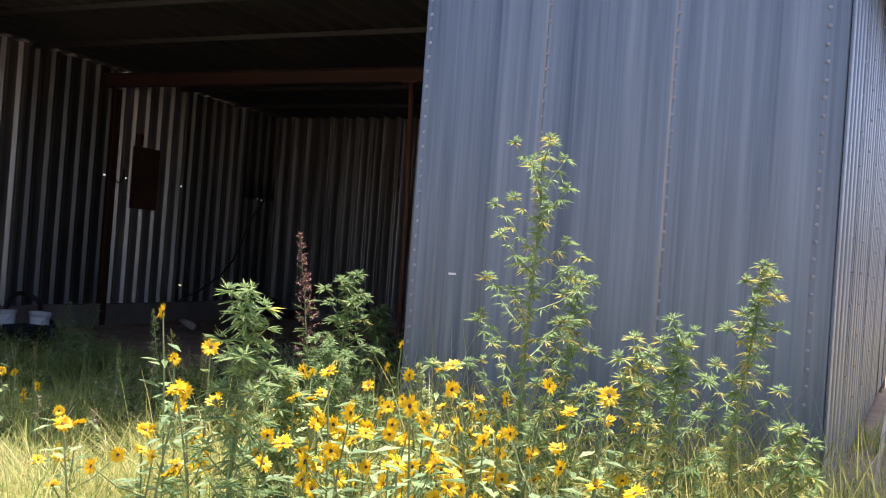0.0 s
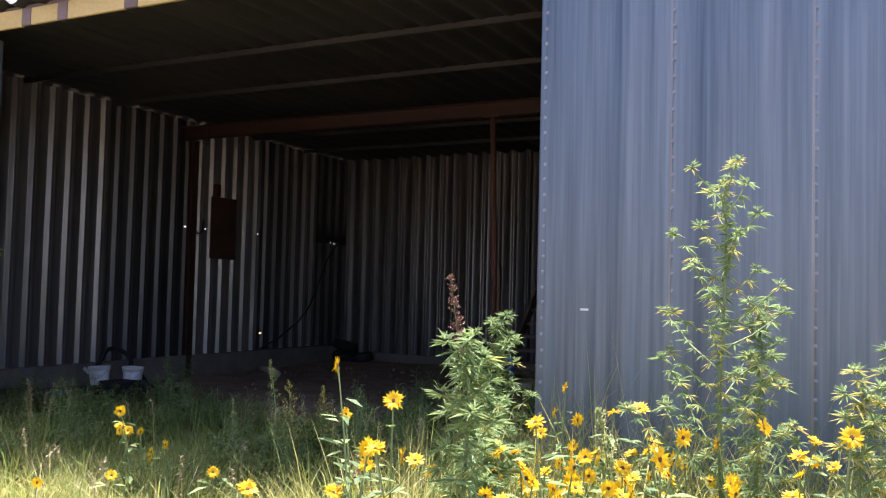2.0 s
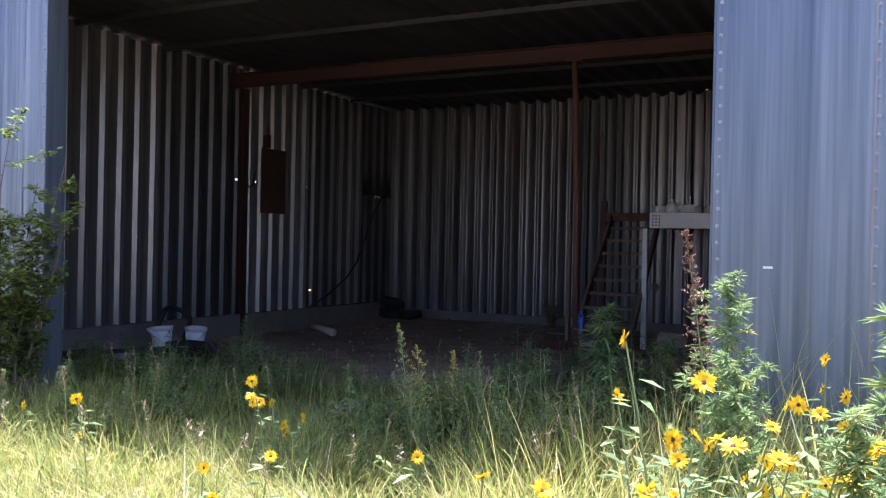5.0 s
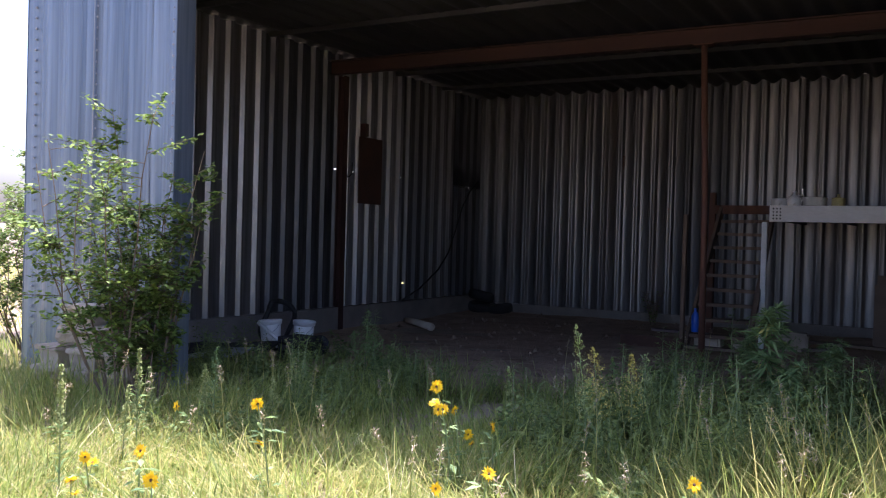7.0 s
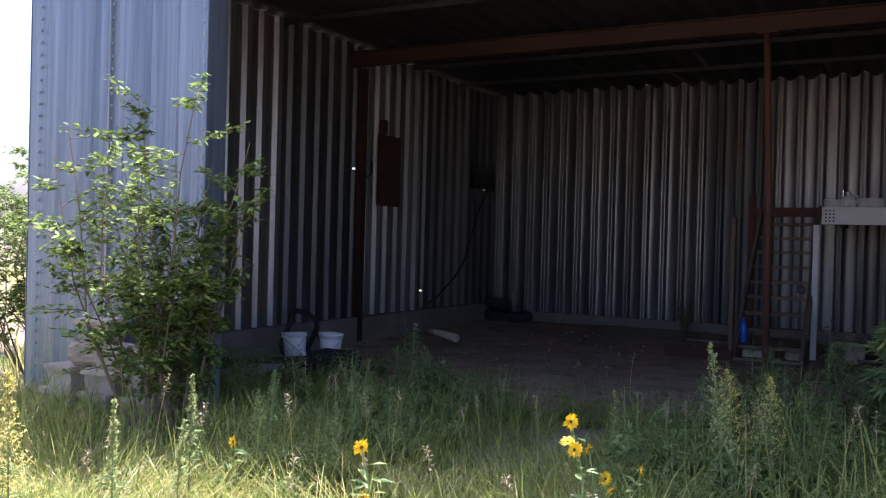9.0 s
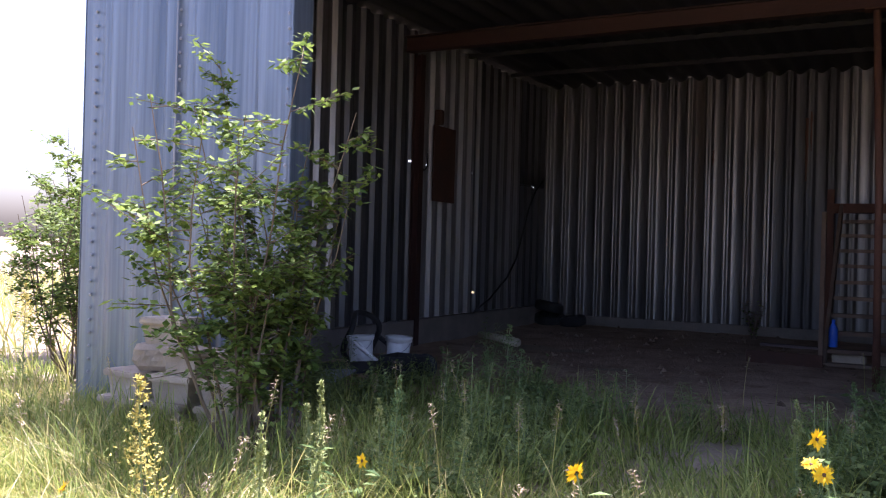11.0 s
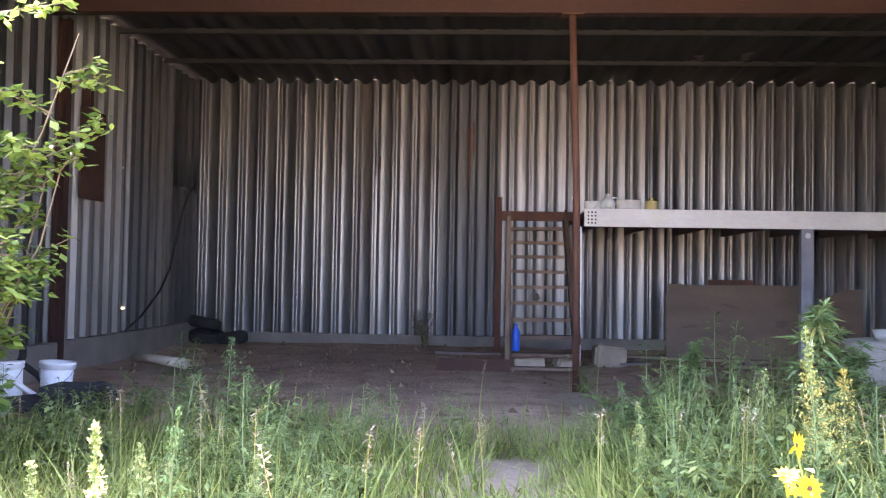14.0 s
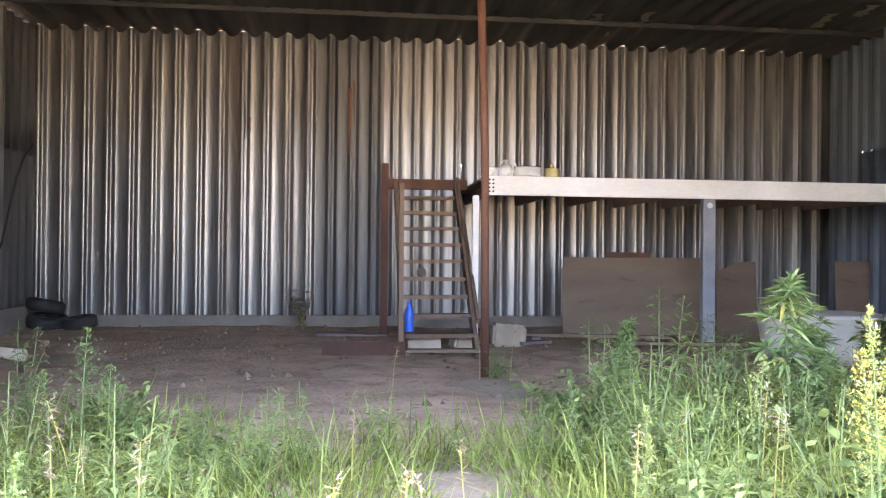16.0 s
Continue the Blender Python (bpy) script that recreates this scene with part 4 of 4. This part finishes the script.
def sunflower(x, y, h, heads, seed, spread=0.22, size=0.039):
    global R
    R = random.Random(seed)
    t = thing("wild_sunflower", (x, y, 0), "wild sunflower with yellow petals and dark brown discs", "sunflower", "wild sunflowers")
    st, lf = Geo(), Geo()
    lean = Vector((rnd(-0.15, 0.15), rnd(-0.1, 0.1), 0)) * h
    at = lambda f: lean * f * f + Vector((0, 0, h * f))
    st.tube([at(f) for f in np.linspace(0, 1, 6)], 0.006, 0.003, 5)
    for i in range(heads):
        if i == 0:
            e = at(1)
        else:
            f = rnd(0.4, 0.85)
            b = at(f)
            e = b + way(rnd(0, 6.28), rnd(0.5, 1.1)) * rnd(0.5, 1.1) * spread
            st.tube([b, b.lerp(e, 0.5) + Vector((0, 0, -0.02)), e], 0.0035, 0.0025, 4)
        az = rnd(-3.6, 0.5)
        flower_head(t, e, way(az, rnd(-0.1, 1.2)), size * rnd(0.8, 1.15))
    for i in range(int(22 * h) + 6):
        f = rnd(0.1, 0.9)
        w = way(rnd(0, 6.28), rnd(-0.1, 0.6))
        lf.leaf(at(f) + w * 0.02, w, w.cross(Vector((0, 0, 1))).normalized(), rnd(0.06, 0.12), rnd(0.025, 0.045), 0.3)
    link("stem", st, M_STEM, t)
    link("foliage", lf, M_HEMP, t)

def shrub(x, y, h, spread, label, seed, leaves=2600, mat=None, size=0.06, name="shrub"):
    global R
    R = random.Random(seed)
    t = thing(name, (x, y, 0), label, "shrub", "shrubs")
    st, lf = Geo(), Geo()
    tips = []
    for i in range(13):
        az, el = i * 2.4 + rnd(-0.3, 0.3), rnd(0.75, 1.45)
        L = h * rnd(0.55, 1.0)
        d = way(az, el)
        pts = [Vector((0, 0, 0)) + way(az, 0.2) * 0.06]
        for k in range(5):
            d = (d + Vector((rnd(-0.15, 0.15), rnd(-0.15, 0.15), 0.06))).normalized()
            q = pts[-1] + d * L / 5
            sx = spread * (0.10 + 0.87 * min(1, max(0, q.z / (0.7 * h)) ** 3))
            q.x, q.y = max(-sx, min(sx * 0.6, q.x)), max(-spread * 0.45, min(spread * 0.3, q.y))
            pts.append(q)
        st.tube(pts, 0.010, 0.003, 5)
        for k in range(15):
            f = rnd(0.12, 1.0) ** 0.7 * 5
            j = min(4, int(f))
            b = pts[j].lerp(pts[j + 1], f - j)
            w = way(rnd(0, 6.28), rnd(-0.1, 0.7))
            e = b + w * rnd(0.15, 0.45) * h / 2.6
            e.y = min(e.y, spread * 0.3)
            ex = spread * (0.14 + 0.99 * min(1, max(0, e.z / (0.7 * h)) ** 3))
            e.x = max(-ex, min(ex * 0.75, e.x))
            e.z = max(e.z, 0.15)
            st.tube([b, e], 0.004, 0.002, 4)
            tips.append((b, e))
    for i in range(leaves):
        b, e = R.choice(tips)
        p = b.lerp(e, rnd(0.15, 1.05)) + Vector((rnd(-1, 1), rnd(-1, 1), rnd(-1, 1))) * 0.035
        w = way(rnd(0, 6.28), rnd(-0.6, 0.6))
        lf.leaf(p, w, w.cross(Vector((rnd(-0.5, 0.5), rnd(-0.5, 0.5), 1))).normalized(), size * rnd(0.6, 1.3), size * rnd(0.4, 0.7), 0.15)
    link("woody_frame", st, M_BARK, t)
    link("foliage", lf, mat or M_LEAF, t)

def leafy_weed(x, y, h, seed, style=0):
    """style 0: bushy small leaves; 1: upright stems with narrow leaves; 2: low broad leaves."""
    global R
    R = random.Random(seed)
    label = ("low bushy green weed among the grass", "upright narrow-leaved green weed", "low broad-leaved dull green weed")[style]
    t = thing("leafy_weed", (x, y, 0), label, "weed", "leafy weeds")
    st, lf = Geo(), Geo()
    n, k, lo, hi, ra, el = ((9, 44, 0.02, 0.05, 0.45, (0.55, 1.4)), (4, 60, 0.035, 0.085, 0.16, (1.1, 1.5)), (8, 18, 0.05, 0.10, 0.6, (0.3, 1.2)))[style]
    for i in range(n):
        w = way(i * 2.4 + rnd(-0.3, 0.3), rnd(*el))
        e = w * h * rnd(0.55, 1.0)
        mid = e * 0.5 + Vector((rnd(-1, 1), rnd(-1, 1), 0.6)) * 0.05 * h
        st.tube([(0, 0, 0), mid, e], 0.004, 0.0015, 4)
        for _ in range(k):
            f = rnd(0.12, 1.03)
            q = mid * (2 * f) if f < 0.5 else mid.lerp(e, 2 * f - 1)
            v = way(rnd(0, 6.28), rnd(-0.4, 0.9))
            L = rnd(lo, hi) * (1.15 - 0.5 * f)
            lf.leaf(q + v * rnd(0, 0.03), v, v.cross(Vector((rnd(-0.4, 0.4), rnd(-0.4, 0.4), 1))).normalized(), L, L * ra * rnd(0.7, 1.2), 0.25)
    tagged(link("stem", st, M_STEM, t), kind="stuff")
    tagged(link("foliage", lf, M_WEED, t), kind="stuff")
    return t

def weed_patch():
    """Weeds of three habits strewn through the shaded growth, in drifts."""
    q = random.Random(77)
    kinds = [leafy_weed(x, y, h, 800 + i, k) for i, (x, y, h, k) in enumerate(((-6.6, 5.3, 0.38, 0), (-7.6, 5.6, 0.42, 0), (-7.06, 6.1, 0.55, 1), (-4.2, 6.6, 0.62, 1), (-6.9, 4.75, 0.32, 2), (-3.9, 7.1, 0.42, 2), (-5.2, 7.2, 0.34, 0)))]
    made = 0
    while made < 250:
        x, y = q.uniform(-9.3, -2.75), q.uniform(4.25, 8.3)
        if x > -4.9 and q.random() < 0.5:
            y = q.uniform(5.6, 8.8)
        gap = math.hypot((x + 5.9) / 0.75, (y - 6.5) / 0.6)
        drift = noise.noise((x * 0.8, y * 0.8, 31))
        if gap < 1 or (-6.5 < x < -5.2 and y < 6.6) or drift < -0.12 or (x < -8.1 and y < 6.1) or (x < -8.9 and y > 7.4) or (-7.4 < x < -5.0 and y > 7.4):
            continue
        k = q.uniform(0.55, 1.05) * (1.3 if x > -4.9 else 1.0) * (0.75 if y < 5 else 1.0)
        copy_thing(q.choice(kinds), pose(x, y, 0, 0, 0, q.uniform(0, 360)) @ Matrix.Diagonal((k, k, k * q.uniform(0.8, 1.2), 1)))
        made += 1

def planting():
    global R
    # before the front wall
    hemp(-1.05, 3.65, 1.97, 0.62, "tall wild hemp with spidery green and yellow leaves", 11, 0.22, 0.12, 1.25, 0.85)
    hemp(-2.27, 4.16, 1.33, 0.38, "bushy wild hemp beside the opening", 12, 0.05, 0.1, 1.7)
    hemp(-1.53, 2.30, 1.33, 0.26, "dense green wild hemp clump", 13, 0.04, 0.1, 1.8)
    hemp(-2.15, 3.9, 1.0, 0.32, "low green wild hemp clump", 14, 0.08, 0.1, 1.6)
    hemp(-1.72, 2.75, 1.0, 0.24, "low green wild hemp clump", 24, 0.08, 0.1, 1.6)
    hemp(-0.24, 4.08, 1.54, 0.33, "wild hemp with drooping yellowed leaves", 15, 0.4, 0.15)
    hemp(-0.42, 3.66, 1.28, 0.26, "wild hemp in front of the steel wall", 16, 0.2, 0.1, 1.2)
    hemp(-0.55, 3.38, 1.2, 0.28, "wild hemp with browned tips", 17, 0.5, 0.1, 1.3)
    hemp(0.05, 3.5, 0.95, 0.24, "small wild hemp plant", 18, 0.2)
    hemp(-0.95, 3.95, 1.45, 0.30, "small wild hemp plant", 25, 0.2)
    spike_weed(-1.47, 3.7, 1.0, M_PALEGOLD, "pale green unopened goldenrod spike", 31, 0.13, start=0.55)
    spike_weed(-2.27, 3.93, 1.56, M_BROWN, "tall brown dried dock spike", 32, 0.11, "dock", 0.55)
    R = random.Random(40)
    spots = []
    for i in range(62):
        spots.append((R.gauss(-1.5, 0.55), R.uniform(2.5, 4.2), R.uniform(0.62, 1.06), R.choice((2, 3, 3, 4))))
    spots += [(-2.22, 2.79, 1.18, 3), (-2.14, 2.9, 1.06, 3), (-1.05, 3.2, 0.85, 3), (-0.72, 3.0, 0.8, 3), (-0.5, 2.85, 0.66, 2), (-1.9, 2.6, 0.95, 4), (-2.05, 2.45, 0.72, 3)]
    for i, (x, y, h, k) in enumerate(spots):
        sunflower(max(-2.45, min(-0.25, x)), y, h, k, 100 + i)
    # scattered over the grass
    for i, (x, y, h, k) in enumerate(((-4.95, 4.33, 0.63, 4), (-5.63, 3.60, 0.56, 2), (-6.99, 4.22, 0.30, 1), (-5.55, 2.75, 0.36, 1), (-6.4, 3.1, 0.28, 2), (-6.15, 3.2, 0.32, 1), (-3.6, 2.4, 0.52, 3), (-4.35, 3.1, 0.45, 2), (-5.9, 2.6, 0.34, 2), (-4.75, 4.45, 0.42, 1), (-3.35, 3.3, 0.58, 2), (-2.95, 3.0, 0.62, 3), (-3.1, 2.5, 0.45, 2), (-6.9, 2.6, 0.30, 1), (-7.7, 3.2, 0.30, 1), (-4.93, 4.40, 0.48, 3), (-4.4, 3.6, 0.40, 1))):
        sunflower(x, y, h, k, 200 + i, 0.10)
    for i, (x, y, h, m, w) in enumerate(((-6.64, 3.10, 0.74, M_PALEGOLD, 0.06), (-6.99, 3.92, 0.70, M_PALEGOLD, 0.07), (-6.88, 3.72, 0.52, M_PALEGOLD, 0.05), (-6.70, 2.66, 0.88, M_GOLD, 0.17), (-7.38, 4.4, 0.5, M_PALEGOLD, 0.07), (-4.52, 5.5, 0.76, M_GOLD, 0.24), (-4.35, 5.66, 0.72, M_GOLD, 0.20), (-4.50, 6.40, 0.64, M_PALEGOLD, 0.22), (-7.14, 4.66, 0.50, M_PALEGOLD, 0.12), (-4.56, 5.40, 0.93, M_PALEGOLD, 0.13), (-6.85, 5.05, 0.40, M_PALEGOLD, 0.08), (-7.06, 4.66, 0.64, M_HEMP, 0.12), (-7.65, 7.38, 0.68, M_HEMP, 0.24), (-7.5, 7.3, 0.5, M_HEMP, 0.22), (-7.85, 7.5, 0.45, M_HEMP, 0.2), (-5.25, 5.7, 0.55, M_PALEGOLD, 0.07), (-5.05, 7.4, 0.45, M_HEMP, 0.1), (-11.2, 5.6, 0.9, M_GOLD, 0.2), (-11.0, 6.1, 0.8, M_GOLD, 0.2))):
        spike_weed(x, y, h, m, "tall weed with a plume of tiny blooms", 300 + i, w)
    hemp(-3.80, 7.46, 0.95, 0.34, "wild hemp with long drooping leaves by the bathtub", 51, 0.03, 0.35, 0.3, 2.2)
    hemp(-4.29, 8.99, 0.60, 0.12, "young wild hemp seedling", 52, 0.05, 0.3, 1.0, 1.3)
    hemp(-3.4, 7.9, 0.65, 0.28, "low wild hemp clump in the shade", 53, 0.03, 0.2, 1.0, 1.5)
    hemp(-3.55, 6.6, 0.6, 0.25, "low wild hemp clump in the shade", 54, 0.06, 0.2, 1.0, 1.3)
    shrub(-8.18, 4.80, 2.65, 0.95, "leafy shrub growing against the front wall", 61, 6000, size=0.062)
    shrub(-8.08, 5.0, 1.9, 0.62, "dense leafy shrub beside the opening", 62, 5200)
    shrub(-11.4, 6.3, 2.3, 0.75, "bright green bush at the shed's corner", 63, 4800)
    shrub(-12.8, 7.6, 2.6, 1.2, "bright green bush beyond the shed", 64, 4600, size=0.08)
    shrub(-14.8, 11.0, 2.6, 1.6, "bush in the field beyond the shed", 65, 2400, size=0.12)
    shrub(0.85, 5.3, 1.1, 0.35, "dark leafy bush at the shed's corner", 66, 900)
    shrub(1.5, 12.5, 1.7, 0.6, "bush standing along the side wall", 67, 1000)
    shrub(-1.2, 10.7, 0.62, 0.30, "broad-leaved vine over the bathtub's end", 68, 170, size=0.12, name="vine")
    shrub(-6.85, 14.6, 0.7, 0.22, "small dark weed sprouting at the back wall", 69, 120, size=0.06)
    weed_patch()
    p = tagged(link("pole", Geo().tube([(0.36, 5.25, 0.0), (0.42, 5.36, 0.75), (0.50, 5.5, 1.30)], 0.012, 0.009, 8), M_LOG), "thin pale stick leaning among weeds at the corner", "stick")
    R = random.Random(71)
    for i in range(60):
        seed_stalk(R.uniform(-9.5, -2.6), R.uniform(3.0, 6.4), R.uniform(0.38, 0.62), M_SEED, "tan feathery grass seed head on a thin stalk")
    for i in range(14):
        seed_stalk(R.uniform(-4.2, -2.7), R.uniform(4.0, 5.6), R.uniform(0.45, 0.7), M_SEED, "tan feathery grass seed head on a thin stalk")
    # litter of straw and chips on the dirt
    g = Geo()
    for i in range(1700):
        x, y = R.uniform(-10, -3), R.uniform(7.2, 15)
        w = way(R.uniform(0, 6.28), R.uniform(-0.15, 0.15))
        g.leaf((x, y, 0.05 + 0.05 * max(0, (y - 12) / 3)), w, w.cross(Vector((0, 0, 1))).normalized(), R.uniform(0.02, 0.13), R.uniform(0.008, 0.03))
    c = Geo()
    for i in range(260):
        x, y, r = R.uniform(-10.2, -2.5), R.uniform(7.0, 15), R.uniform(0.012, 0.05)
        z = 0.03 + 0.05 * max(0, (y - 12) / 3)
        k = [(x + r * R.uniform(0.6, 1.2) * math.cos(a), y + r * R.uniform(0.6, 1.2) * math.sin(a), z - 0.01) for a in np.linspace(0, 6.28, 7)[:6]]
        c.add(k + [(x + R.uniform(-0.3, 0.3) * r, y, z + r * R.uniform(0.5, 0.9))], [(j, (j + 1) % 6, 6) for j in range(6)])
    tagged(link("dirt_clods", c, M_LITTER), "small clods of dry dirt strewn over the floor", "dirt", kind="stuff")
    leafy_weed(-5.0, 10.25, 0.32, 600)
    for x, y, h in ((-4.9, 10.1, 0.5), (-5.15, 10.2, 0.4), (-6.0, 8.6, 0.45)):
        seed_stalk(x, y, h, M_SEED, "tan feathery grass seed head on a thin stalk")
    tagged(link("straw_litter", g, M_LITTER), "scattered straw, chips and pale scraps on the dirt", "litter", kind="stuff")

grass()
planting()
